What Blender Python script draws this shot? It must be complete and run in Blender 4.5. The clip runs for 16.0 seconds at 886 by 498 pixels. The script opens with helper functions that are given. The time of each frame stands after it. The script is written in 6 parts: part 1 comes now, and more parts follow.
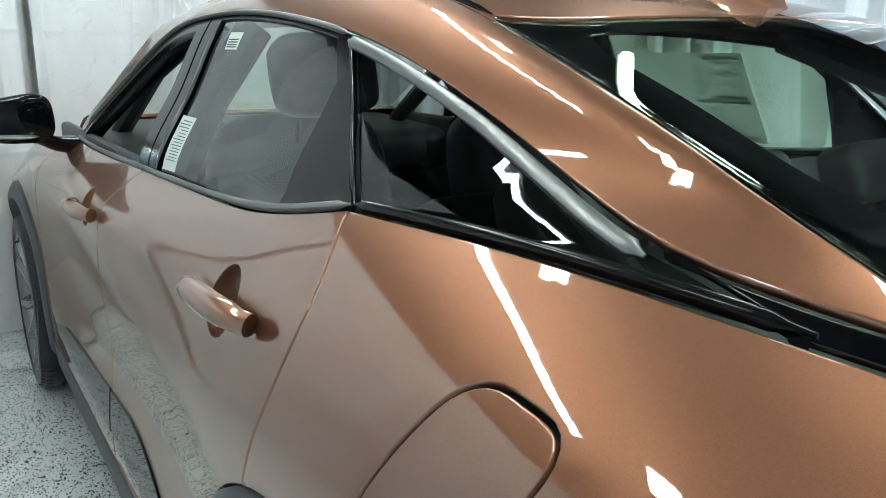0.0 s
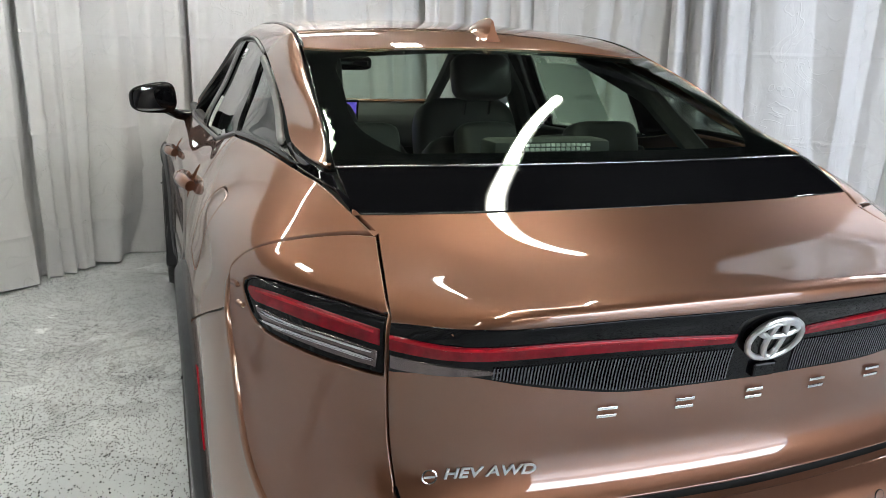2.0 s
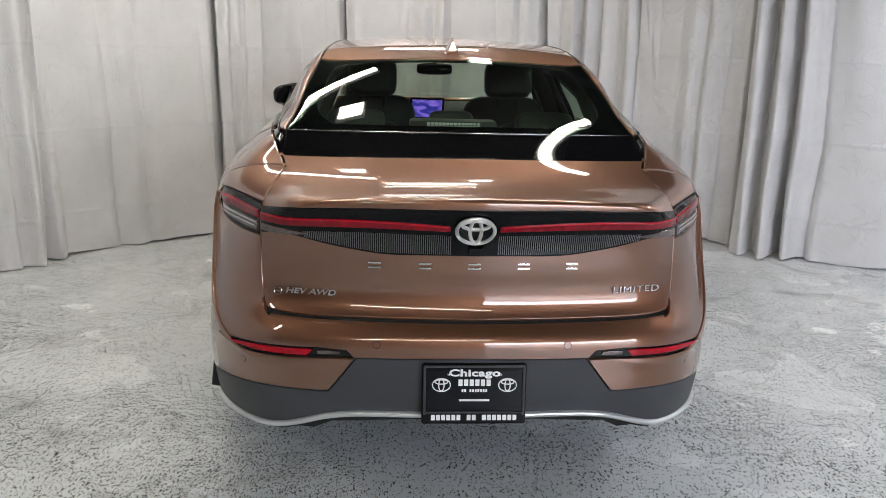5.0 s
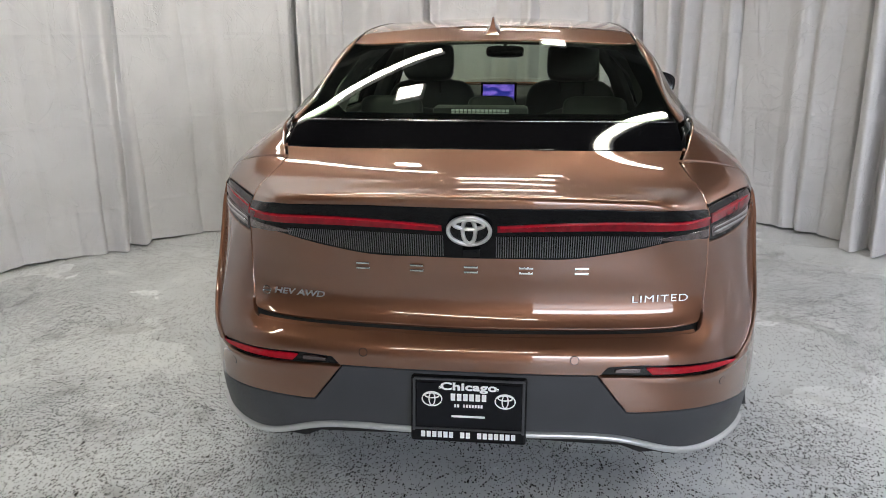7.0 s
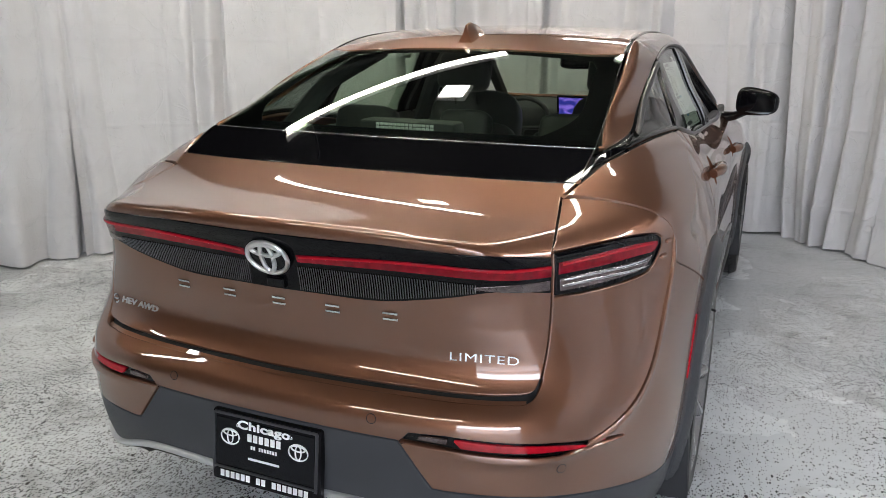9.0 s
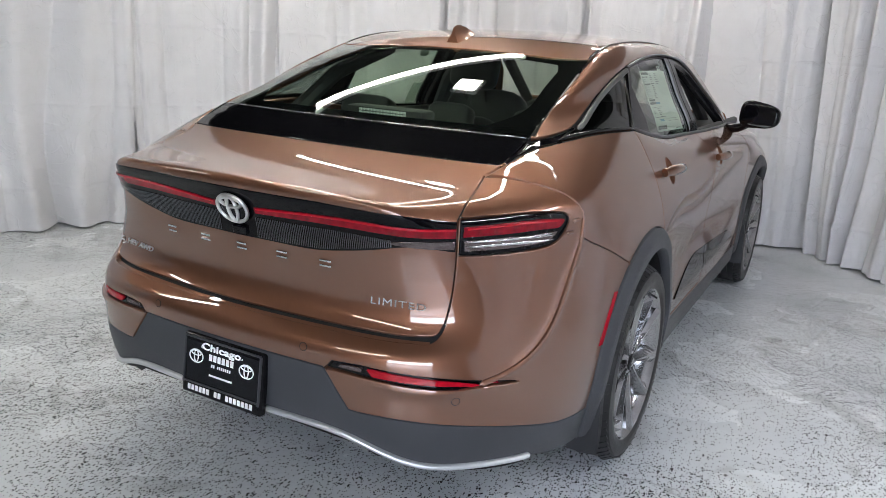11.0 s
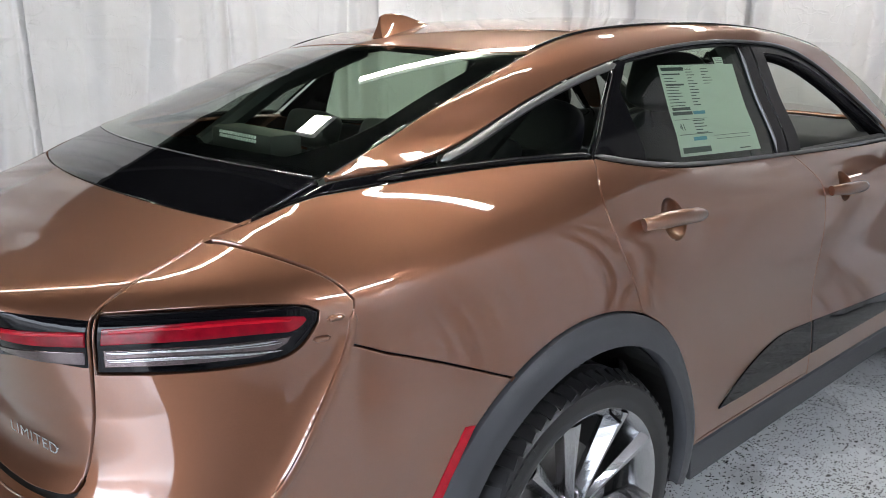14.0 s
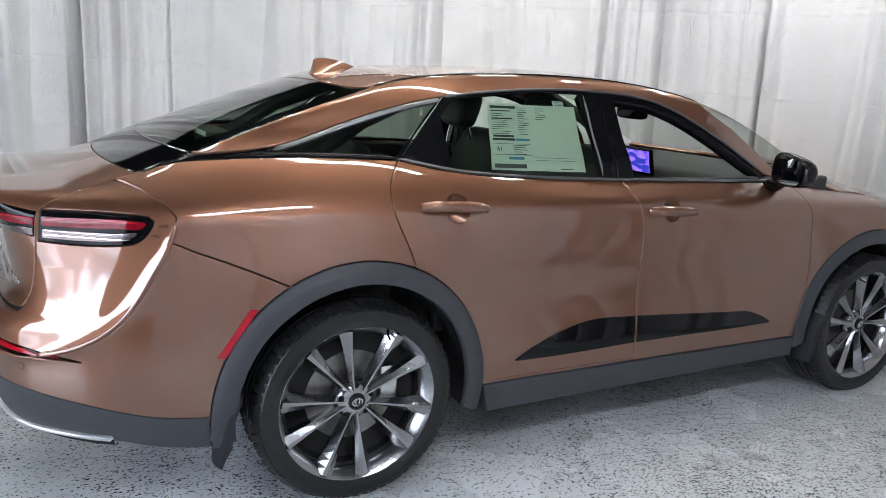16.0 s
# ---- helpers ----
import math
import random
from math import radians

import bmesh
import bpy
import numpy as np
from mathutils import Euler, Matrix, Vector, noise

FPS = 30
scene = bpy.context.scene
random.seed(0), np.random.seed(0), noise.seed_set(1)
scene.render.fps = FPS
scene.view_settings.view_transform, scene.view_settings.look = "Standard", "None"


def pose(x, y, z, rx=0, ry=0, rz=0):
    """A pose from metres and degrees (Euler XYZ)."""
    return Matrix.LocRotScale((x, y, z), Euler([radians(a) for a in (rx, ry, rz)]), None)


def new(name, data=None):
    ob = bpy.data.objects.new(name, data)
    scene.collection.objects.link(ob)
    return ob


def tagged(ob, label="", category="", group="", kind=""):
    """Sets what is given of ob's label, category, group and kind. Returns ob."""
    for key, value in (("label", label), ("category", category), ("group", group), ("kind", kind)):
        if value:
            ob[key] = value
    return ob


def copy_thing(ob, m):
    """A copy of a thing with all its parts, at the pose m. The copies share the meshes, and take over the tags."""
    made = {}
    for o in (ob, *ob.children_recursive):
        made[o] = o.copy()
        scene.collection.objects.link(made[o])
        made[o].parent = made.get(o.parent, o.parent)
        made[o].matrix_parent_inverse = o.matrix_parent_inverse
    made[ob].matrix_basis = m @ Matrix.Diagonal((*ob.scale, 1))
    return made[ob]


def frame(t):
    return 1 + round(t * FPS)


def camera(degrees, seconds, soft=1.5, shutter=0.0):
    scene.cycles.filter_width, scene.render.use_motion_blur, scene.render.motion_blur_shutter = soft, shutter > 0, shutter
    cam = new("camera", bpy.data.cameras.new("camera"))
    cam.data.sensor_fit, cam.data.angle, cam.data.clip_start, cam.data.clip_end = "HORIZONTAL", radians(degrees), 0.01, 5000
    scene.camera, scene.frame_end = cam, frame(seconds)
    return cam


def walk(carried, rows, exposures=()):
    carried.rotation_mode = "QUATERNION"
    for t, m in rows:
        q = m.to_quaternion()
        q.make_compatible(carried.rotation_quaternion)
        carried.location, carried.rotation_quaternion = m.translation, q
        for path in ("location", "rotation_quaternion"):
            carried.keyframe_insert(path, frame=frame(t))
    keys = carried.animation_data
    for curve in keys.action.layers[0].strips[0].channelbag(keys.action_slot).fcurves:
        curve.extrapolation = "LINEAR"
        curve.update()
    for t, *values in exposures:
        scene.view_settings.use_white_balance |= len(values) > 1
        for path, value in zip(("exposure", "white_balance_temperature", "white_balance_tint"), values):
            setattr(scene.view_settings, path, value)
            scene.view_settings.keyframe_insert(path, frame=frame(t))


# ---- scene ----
cam = camera(59.8, 16.0, soft=0.8)
METRES, EYE, TILT, LEAN, TURN = 8.203, 1.406, 0.0, 0.0, -33.2
ROWS = [
    (0.0, 0.0, 0.0, 0.0, 0.22, -14.35, -0.85),
    (0.5, 0.0231, -0.0333, 0.0027, 4.47, -14.78, -0.69),
    (1.0, 0.0591, -0.0608, 0.0033, 8.84, -14.3, -1.37),
    (1.5, 0.0905, -0.0946, 0.0043, 11.22, -14.52, -1.34),
    (2.0, 0.12, -0.1266, 0.0071, 13.66, -14.63, -1.66),
    (2.5, 0.1564, -0.1437, 0.008, 16.78, -14.83, -1.78),
    (3.0, 0.1848, -0.1616, 0.0088, 19.13, -15.1, -1.7),
    (3.5, 0.2082, -0.1788, 0.0102, 22.03, -15.22, -1.58),
    (4.0, 0.2339, -0.1822, 0.0107, 25.42, -15.11, -1.38),
    (4.5, 0.2608, -0.1844, 0.0123, 28.38, -14.85, -1.33),
    (5.0, 0.2809, -0.1978, 0.0129, 31.06, -14.62, -1.38),
    (7.5, 0.3064, -0.1206, 0.0106, 43.5, -16.12, 0.41),
    (8.0, 0.3127, -0.0833, 0.0096, 48.02, -16.09, 0.5),
    (8.5, 0.3344, -0.0516, 0.011, 53.38, -15.57, 0.38),
    (11.0, 0.4222, -0.0156, 0.0106, 63.55, -15.15, -3.26),
    (11.5, 0.4271, -0.0189, 0.0106, 64.08, -15.69, -3.61),
    (12.0, 0.4181, -0.0094, 0.0083, 64.91, -16.23, -3.27),
    (12.5, 0.3916, 0.0257, 0.008, 66.77, -16.61, -2.28),
    (13.0, 0.3645, 0.0639, 0.0047, 69.37, -16.89, -1.15),
    (13.5, 0.349, 0.1049, 0.0058, 74.99, -16.22, -0.39),
    (14.0, 0.362, 0.1515, 0.0091, 82.53, -15.16, -0.34),
    (14.5, 0.3952, 0.1877, 0.012, 87.71, -14.08, -1.18),
    (15.0, 0.4243, 0.227, 0.0122, 91.7, -13.43, -1.95),
    (15.5, 0.4502, 0.2594, 0.0142, 94.31, -12.96, -2.63),
    (16.0, 0.4772, 0.2828, 0.0134, 96.49, -12.75, -3.27),
]
walk(cam, [(t, pose(-1.227, 0.475, EYE, TILT, LEAN, TURN) @ pose(METRES * x, METRES * y, METRES * z, 90 + pitch, roll, yaw)) for t, x, y, z, yaw, pitch, roll in ROWS],
     [(0.0, 0.98, 5700, -3), (1.5, 0.80, 6200, 6), (3.5, 0.43, 6700, 13), (8.5, 0.37, 6650, 13), (11.0, 0.55, 6350, 14), (13.0, 0.72, 6450, 14), (14.5, 0.76, 6350, 13), (16.0, 0.70, 6200, 13)])


# ---- light ----
world = bpy.data.worlds.new("world")
world.use_nodes = True
scene.world = world
sky = world.node_tree.nodes.new("ShaderNodeTexSky")
sky.sky_type, sky.sun_disc, sky.sun_elevation, sky.sun_rotation = "NISHITA", False, radians(40), radians(160)
back = world.node_tree.nodes["Background"]
back.inputs["Strength"].default_value = 0.12
world.node_tree.links.new(sky.outputs[0], back.inputs["Color"])


# ---- materials ----
def material(name, colour, rough=0.5, metal=0.0, coat=0.0, vary=0.0, scale=20.0, bump=0.0, bump_scale=200.0, spec=0.5):
    m = bpy.data.materials.new(name)
    m.use_nodes = True
    nt = m.node_tree
    b = nt.nodes["Principled BSDF"]
    b.inputs["Base Color"].default_value = (*colour, 1)
    b.inputs["Roughness"].default_value = rough
    b.inputs["Metallic"].default_value = metal
    b.inputs["Coat Weight"].default_value = coat
    b.inputs["Coat Roughness"].default_value = 0.02
    b.inputs["Specular IOR Level"].default_value = spec
    if vary or bump:
        tc = nt.nodes.new("ShaderNodeTexCoord")
    if vary:
        n = nt.nodes.new("ShaderNodeTexNoise")
        n.inputs["Scale"].default_value, n.inputs["Detail"].default_value = scale, 6
        nt.links.new(tc.outputs["Object"], n.inputs["Vector"])
        ramp = nt.nodes.new("ShaderNodeValToRGB")
        ramp.color_ramp.elements[0].position, ramp.color_ramp.elements[1].position = 0.3, 0.7
        ramp.color_ramp.elements[0].color = (*[c * (1 - vary) for c in colour], 1)
        ramp.color_ramp.elements[1].color = (*[min(1, c * (1 + vary)) for c in colour], 1)
        nt.links.new(n.outputs["Fac"], ramp.inputs["Fac"])
        nt.links.new(ramp.outputs["Color"], b.inputs["Base Color"])
        rr = nt.nodes.new("ShaderNodeMapRange")
        rr.inputs["To Min"].default_value, rr.inputs["To Max"].default_value = max(0, rough - 0.08), rough + 0.08
        nt.links.new(n.outputs["Fac"], rr.inputs["Value"])
        nt.links.new(rr.outputs["Result"], b.inputs["Roughness"])
    if bump:
        n2 = nt.nodes.new("ShaderNodeTexNoise")
        n2.inputs["Scale"].default_value, n2.inputs["Detail"].default_value = bump_scale, 4
        nt.links.new(tc.outputs["Object"], n2.inputs["Vector"])
        bp = nt.nodes.new("ShaderNodeBump")
        bp.inputs["Strength"].default_value, bp.inputs["Distance"].default_value = bump, 0.002
        nt.links.new(n2.outputs["Fac"], bp.inputs["Height"])
        nt.links.new(bp.outputs["Normal"], b.inputs["Normal"])
    return m


def paint_material():
    """Bronze metallic lacquer: fine flakes that lean each its own way, under a clear coat."""
    m = material("bronze_paint", (0.27, 0.135, 0.06), 0.44, 0.9, 1.0)
    nt = m.node_tree
    b = nt.nodes["Principled BSDF"]
    tc = nt.nodes.new("ShaderNodeTexCoord")
    b.inputs["Coat IOR"].default_value = 1.85
    v = nt.nodes.new("ShaderNodeTexVoronoi")
    v.inputs["Scale"].default_value = 1500
    nt.links.new(tc.outputs["Object"], v.inputs["Vector"])
    mix = nt.nodes.new("ShaderNodeMixRGB")
    mix.inputs["Color1"].default_value = (0.190, 0.0835, 0.047, 1)
    mix.inputs["Color2"].default_value = (0.252, 0.1105, 0.063, 1)
    nt.links.new(v.outputs["Color"], mix.inputs["Fac"])
    nt.links.new(mix.outputs["Color"], b.inputs["Base Color"])
    # Orange peel in the coat, far finer than a hand.
    peel, bp = nt.nodes.new("ShaderNodeTexNoise"), nt.nodes.new("ShaderNodeBump")
    peel.inputs["Scale"].default_value = 90
    nt.links.new(tc.outputs["Object"], peel.inputs["Vector"])
    bp.inputs["Strength"].default_value, bp.inputs["Distance"].default_value = 0.05, 0.0004
    nt.links.new(peel.outputs["Fac"], bp.inputs["Height"])
    nt.links.new(bp.outputs["Normal"], b.inputs["Coat Normal"])
    return m


def pane_material(name, tint, gloss=1.0, face=0.055):
    """A thin tinted pane: clear straight through, mirror-like at its face."""
    m = bpy.data.materials.new(name)
    m.use_nodes = True
    nt = m.node_tree
    nt.nodes.remove(nt.nodes["Principled BSDF"])
    out = nt.nodes["Material Output"]
    clear, glossy, mix = nt.nodes.new("ShaderNodeBsdfTransparent"), nt.nodes.new("ShaderNodeBsdfGlossy"), nt.nodes.new("ShaderNodeMixShader")
    tilt, power, fres = nt.nodes.new("ShaderNodeLayerWeight"), nt.nodes.new("ShaderNodeMath"), nt.nodes.new("ShaderNodeMapRange")
    tilt.inputs["Blend"].default_value = 0.5
    power.operation, power.inputs[1].default_value = "POWER", 5.0
    nt.links.new(tilt.outputs["Facing"], power.inputs[0])
    nt.links.new(power.outputs[0], fres.inputs["Value"])
    fres.inputs["To Min"].default_value, fres.inputs["To Max"].default_value = face, 1.0
    clear.inputs["Color"].default_value = (*tint, 1)
    glossy.inputs["Roughness"].default_value = 0.0
    glossy.inputs["Color"].default_value = (gloss, gloss, gloss, 1)
    nt.links.new(fres.outputs[0], mix.inputs[0])
    nt.links.new(clear.outputs[0], mix.inputs[1])
    nt.links.new(glossy.outputs[0], mix.inputs[2])
    nt.links.new(mix.outputs[0], out.inputs[0])
    return m


def glow_material(name, colour, strength):
    m = material(name, colour, 0.4)
    b = m.node_tree.nodes["Principled BSDF"]
    b.inputs["Emission Color"].default_value = (*colour, 1)
    b.inputs["Emission Strength"].default_value = strength
    return m


def daylight_material():
    """Unseen glow outside the doorway: bright above, invented dark bands below to vary reflections."""
    m = material("daylight_backdrop", (0.8, 0.9, 1.0), 0.6)
    nt = m.node_tree
    b = nt.nodes["Principled BSDF"]
    tc, sep, ramp = nt.nodes.new("ShaderNodeTexCoord"), nt.nodes.new("ShaderNodeSeparateXYZ"), nt.nodes.new("ShaderNodeValToRGB")
    rough, add = nt.nodes.new("ShaderNodeTexNoise"), nt.nodes.new("ShaderNodeMath")
    rough.inputs["Scale"].default_value, rough.inputs["Detail"].default_value = 7.0, 3
    nt.links.new(tc.outputs["Generated"], sep.inputs[0])
    nt.links.new(tc.outputs["Generated"], rough.inputs["Vector"])
    add.operation, add.inputs[1].default_value = "MULTIPLY_ADD", 0.22
    nt.links.new(rough.outputs["Fac"], add.inputs[0])
    nt.links.new(sep.outputs["Z"], add.inputs[2])
    els = ramp.color_ramp.elements
    els[0].position, els[0].color = 0.30, (0.24, 0.25, 0.27, 1)
    els[1].position, els[1].color = 0.60, (0.80, 0.89, 1.0, 1)
    for at, c in ((0.38, (0.40, 0.42, 0.45, 1)), (0.44, (0.14, 0.15, 0.17, 1)), (0.53, (0.22, 0.23, 0.25, 1))):
        els.new(at).color = c
    nt.links.new(add.outputs[0], ramp.inputs["Fac"])
    nt.links.new(ramp.outputs["Color"], b.inputs["Emission Color"])
    b.inputs["Emission Strength"].default_value = 8.0
    return m


def floor_material():
    """Pale epoxy with dark and white chips, scuffs and dull patches."""
    m = material("chip_floor", (0.5, 0.5, 0.48), 0.35)
    nt = m.node_tree
    b = nt.nodes["Principled BSDF"]
    tc = nt.nodes.new("ShaderNodeTexCoord")
    last = None
    base = nt.nodes.new("ShaderNodeTexNoise")
    base.inputs["Scale"].default_value, base.inputs["Detail"].default_value = 1.3, 8
    nt.links.new(tc.outputs["Object"], base.inputs["Vector"])
    ramp = nt.nodes.new("ShaderNodeValToRGB")
    ramp.color_ramp.elements[0].position, ramp.color_ramp.elements[1].position = 0.3, 0.72
    ramp.color_ramp.elements[0].color, ramp.color_ramp.elements[1].color = (0.60, 0.625, 0.65, 1), (0.80, 0.82, 0.835, 1)
    nt.links.new(base.outputs["Fac"], ramp.inputs["Fac"])
    last = ramp.outputs["Color"]
    thick = nt.nodes.new("ShaderNodeTexNoise")
    thick.inputs["Scale"].default_value, thick.inputs["Detail"].default_value = 0.9, 5
    nt.links.new(tc.outputs["Object"], thick.inputs["Vector"])
    for scale, share, colour in ((112, 0.34, (0.02, 0.02, 0.023)), (170, 0.24, (0.20, 0.20, 0.21)), (140, 0.14, (0.90, 0.90, 0.88)), (205, 0.34, (0.025, 0.025, 0.03)), (140, 0.22, (0.03, 0.03, 0.033)), (62, 0.012, (0.05, 0.045, 0.045))):
        mp = nt.nodes.new("ShaderNodeMapping")
        mp.inputs["Location"].default_value = (scale * 0.37, scale * 0.11, 0)
        mp.inputs["Rotation"].default_value, mp.inputs["Scale"].default_value = (0, 0, scale * 0.7), (1.0, 0.62, 1.0)
        nt.links.new(tc.outputs["Object"], mp.inputs["Vector"])
        v = nt.nodes.new("ShaderNodeTexVoronoi")
        v.inputs["Scale"].default_value = scale
        nt.links.new(mp.outputs[0], v.inputs["Vector"])
        sep = nt.nodes.new("ShaderNodeSeparateColor")
        nt.links.new(v.outputs["Color"], sep.inputs[0])
        pick = nt.nodes.new("ShaderNodeMath")
        pick.operation = "LESS_THAN"
        # The chips lie thick in places and thin in others.
        some = nt.nodes.new("ShaderNodeMapRange")
        some.inputs["From Min"].default_value, some.inputs["From Max"].default_value = 0.36, 0.66
        some.inputs["To Min"].default_value, some.inputs["To Max"].default_value = share * 0.18, share
        nt.links.new(thick.outputs["Fac"], some.inputs["Value"])
        nt.links.new(some.outputs[0], pick.inputs[1])
        nt.links.new(sep.outputs[0], pick.inputs[0])
        near = nt.nodes.new("ShaderNodeMath")
        near.operation = "LESS_THAN"
        near.inputs[1].default_value = 0.40
        nt.links.new(v.outputs["Distance"], near.inputs[0])
        both = nt.nodes.new("ShaderNodeMath")
        both.operation = "MULTIPLY"
        nt.links.new(pick.outputs[0], both.inputs[0])
        nt.links.new(near.outputs[0], both.inputs[1])
        mix = nt.nodes.new("ShaderNodeMixRGB")
        mix.inputs["Color2"].default_value = (*colour, 1)
        nt.links.new(both.outputs[0], mix.inputs["Fac"])
        nt.links.new(last, mix.inputs["Color1"])
        last = mix.outputs["Color"]
    # Hairline cracks that wander and break off, and pale scuffs.
    warp, bend = nt.nodes.new("ShaderNodeTexNoise"), nt.nodes.new("ShaderNodeMixRGB")
    warp.inputs["Scale"].default_value, warp.inputs["Detail"].default_value = 3.0, 6
    nt.links.new(tc.outputs["Object"], warp.inputs["Vector"])
    bend.blend_type, bend.inputs["Fac"].default_value = "ADD", 0.35
    nt.links.new(tc.outputs["Object"], bend.inputs["Color1"])
    nt.links.new(warp.outputs["Color"], bend.inputs["Color2"])
    cell = nt.nodes.new("ShaderNodeTexVoronoi")
    cell.feature, cell.inputs["Scale"].default_value = "DISTANCE_TO_EDGE", 0.55
    nt.links.new(bend.outputs[0], cell.inputs["Vector"])
    hair = nt.nodes.new("ShaderNodeMapRange")
    for key, val in (("From Min", 0.0008), ("From Max", 0.0026), ("To Min", 0.34), ("To Max", 0.0)):
        hair.inputs[key].default_value = val
    nt.links.new(cell.outputs["Distance"], hair.inputs["Value"])
    rub = nt.nodes.new("ShaderNodeTexNoise")
    rub.inputs["Scale"].default_value, rub.inputs["Detail"].default_value, rub.inputs["Roughness"].default_value = 2.6, 12, 0.72
    nt.links.new(tc.outputs["Object"], rub.inputs["Vector"])
    pale = nt.nodes.new("ShaderNodeMapRange")
    for key, val in (("From Min", 0.60), ("From Max", 0.68), ("To Min", 0.0), ("To Max", 0.6)):
        pale.inputs[key].default_value = val
    nt.links.new(rub.outputs["Fac"], pale.inputs["Value"])
    for fac, colour in ((pale, (0.86, 0.87, 0.86)), (hair, (0.10, 0.10, 0.10))):
        mix = nt.nodes.new("ShaderNodeMixRGB")
        mix.inputs["Color2"].default_value = (*colour, 1)
        nt.links.new(fac.outputs[0], mix.inputs["Fac"])
        nt.links.new(last, mix.inputs["Color1"])
        last = mix.outputs["Color"]
    stain = nt.nodes.new("ShaderNodeTexNoise")
    stain.inputs["Scale"].default_value, stain.inputs["Detail"].default_value, stain.inputs["Distortion"].default_value = 2.1, 10, 1.2
    nt.links.new(tc.outputs["Object"], stain.inputs["Vector"])
    sr = nt.nodes.new("ShaderNodeValToRGB")
    sr.color_ramp.elements[0].position, sr.color_ramp.elements[1].position = 0.57, 0.74
    sr.color_ramp.elements[0].color, sr.color_ramp.elements[1].color = (0, 0, 0, 1), (0.55, 0.55, 0.55, 1)
    nt.links.new(stain.outputs["Fac"], sr.inputs["Fac"])
    mix = nt.nodes.new("ShaderNodeMixRGB")
    mix.inputs["Color2"].default_value = (0.16, 0.15, 0.14, 1)
    nt.links.new(sr.outputs["Color"], mix.inputs["Fac"])
    nt.links.new(last, mix.inputs["Color1"])
    nt.links.new(mix.outputs["Color"], b.inputs["Base Color"])
    rr = nt.nodes.new("ShaderNodeMapRange")
    rr.inputs["To Min"].default_value, rr.inputs["To Max"].default_value = 0.12, 0.40
    nt.links.new(base.outputs["Fac"], rr.inputs["Value"])
    nt.links.new(rr.outputs["Result"], b.inputs["Roughness"])
    bp = nt.nodes.new("ShaderNodeBump")
    bp.inputs["Strength"].default_value, bp.inputs["Distance"].default_value = 0.25, 0.002
    fine = nt.nodes.new("ShaderNodeTexNoise")
    fine.inputs["Scale"].default_value = 60
    nt.links.new(tc.outputs["Object"], fine.inputs["Vector"])
    nt.links.new(fine.outputs["Fac"], bp.inputs["Height"])
    nt.links.new(bp.outputs["Normal"], b.inputs["Normal"])
    return m


def cloth_material():
    """Grey woven cloth with packing creases and soft wrinkles."""
    m = material("grey_cloth", (0.62, 0.61, 0.625), 0.7, 0, 0, 0.05, 3.0, 0, 500, 0.3)
    nt = m.node_tree
    b = nt.nodes["Principled BSDF"]
    tc = nt.nodes.new("ShaderNodeTexCoord")
    mp = nt.nodes.new("ShaderNodeMapping")
    mp.inputs["Scale"].default_value = (1, 1, 0.45)
    nt.links.new(tc.outputs["Object"], mp.inputs["Vector"])
    wr = nt.nodes.new("ShaderNodeTexNoise")
    wr.inputs["Scale"].default_value, wr.inputs["Detail"].default_value, wr.inputs["Distortion"].default_value = 6.5, 5, 0.8
    nt.links.new(mp.outputs[0], wr.inputs["Vector"])
    wave = nt.nodes.new("ShaderNodeTexWave")
    wave.bands_direction, wave.wave_profile = "Z", "TRI"
    wave.inputs["Scale"].default_value, wave.inputs["Distortion"].default_value, wave.inputs["Detail Scale"].default_value = 0.53, 0.12, 3.0
    nt.links.new(tc.outputs["Object"], wave.inputs["Vector"])
    fold = nt.nodes.new("ShaderNodeMapRange")
    fold.inputs["From Min"].default_value, fold.inputs["From Max"].default_value = 0.93, 1.0
    nt.links.new(wave.outputs["Fac"], fold.inputs["Value"])
    # Fine crinkles from the packing: the ridge lines of a slow noise.
    crinkle = nt.nodes.new("ShaderNodeTexNoise")
    crinkle.inputs["Scale"].default_value, crinkle.inputs["Detail"].default_value, crinkle.inputs["Distortion"].default_value = 3.2, 2, 1.6
    nt.links.new(tc.outputs["Object"], crinkle.inputs["Vector"])
    pucker = nt.nodes.new("ShaderNodeValToRGB")
    pucker.color_ramp.elements[0].position, pucker.color_ramp.elements[1].position = 0.485, 0.515
    pucker.color_ramp.elements[0].color, pucker.color_ramp.elements[1].color = (0, 0, 0, 1), (0, 0, 0, 1)
    pucker.color_ramp.elements.new(0.5).color = (1, 1, 1, 1)
    nt.links.new(crinkle.outputs["Fac"], pucker.inputs["Fac"])
    weave = nt.nodes.new("ShaderNodeTexNoise")
    weave.inputs["Scale"].default_value = 420
    nt.links.new(tc.outputs["Object"], weave.inputs["Vector"])
    last = None
    for src, dist, strength in ((wr.outputs["Fac"], 0.022, 0.6), (fold.outputs[0], 0.006, 0.6), (pucker.outputs["Color"], 0.004, 0.5), (weave.outputs["Fac"], 0.001, 0.3)):
        bp = nt.nodes.new("ShaderNodeBump")
        bp.inputs["Strength"].default_value, bp.inputs["Distance"].default_value = strength, dist
        nt.links.new(src, bp.inputs["Height"])
        if last:
            nt.links.new(last, bp.inputs["Normal"])
        last = bp.outputs["Normal"]
    nt.links.new(last, b.inputs["Normal"])
    return m


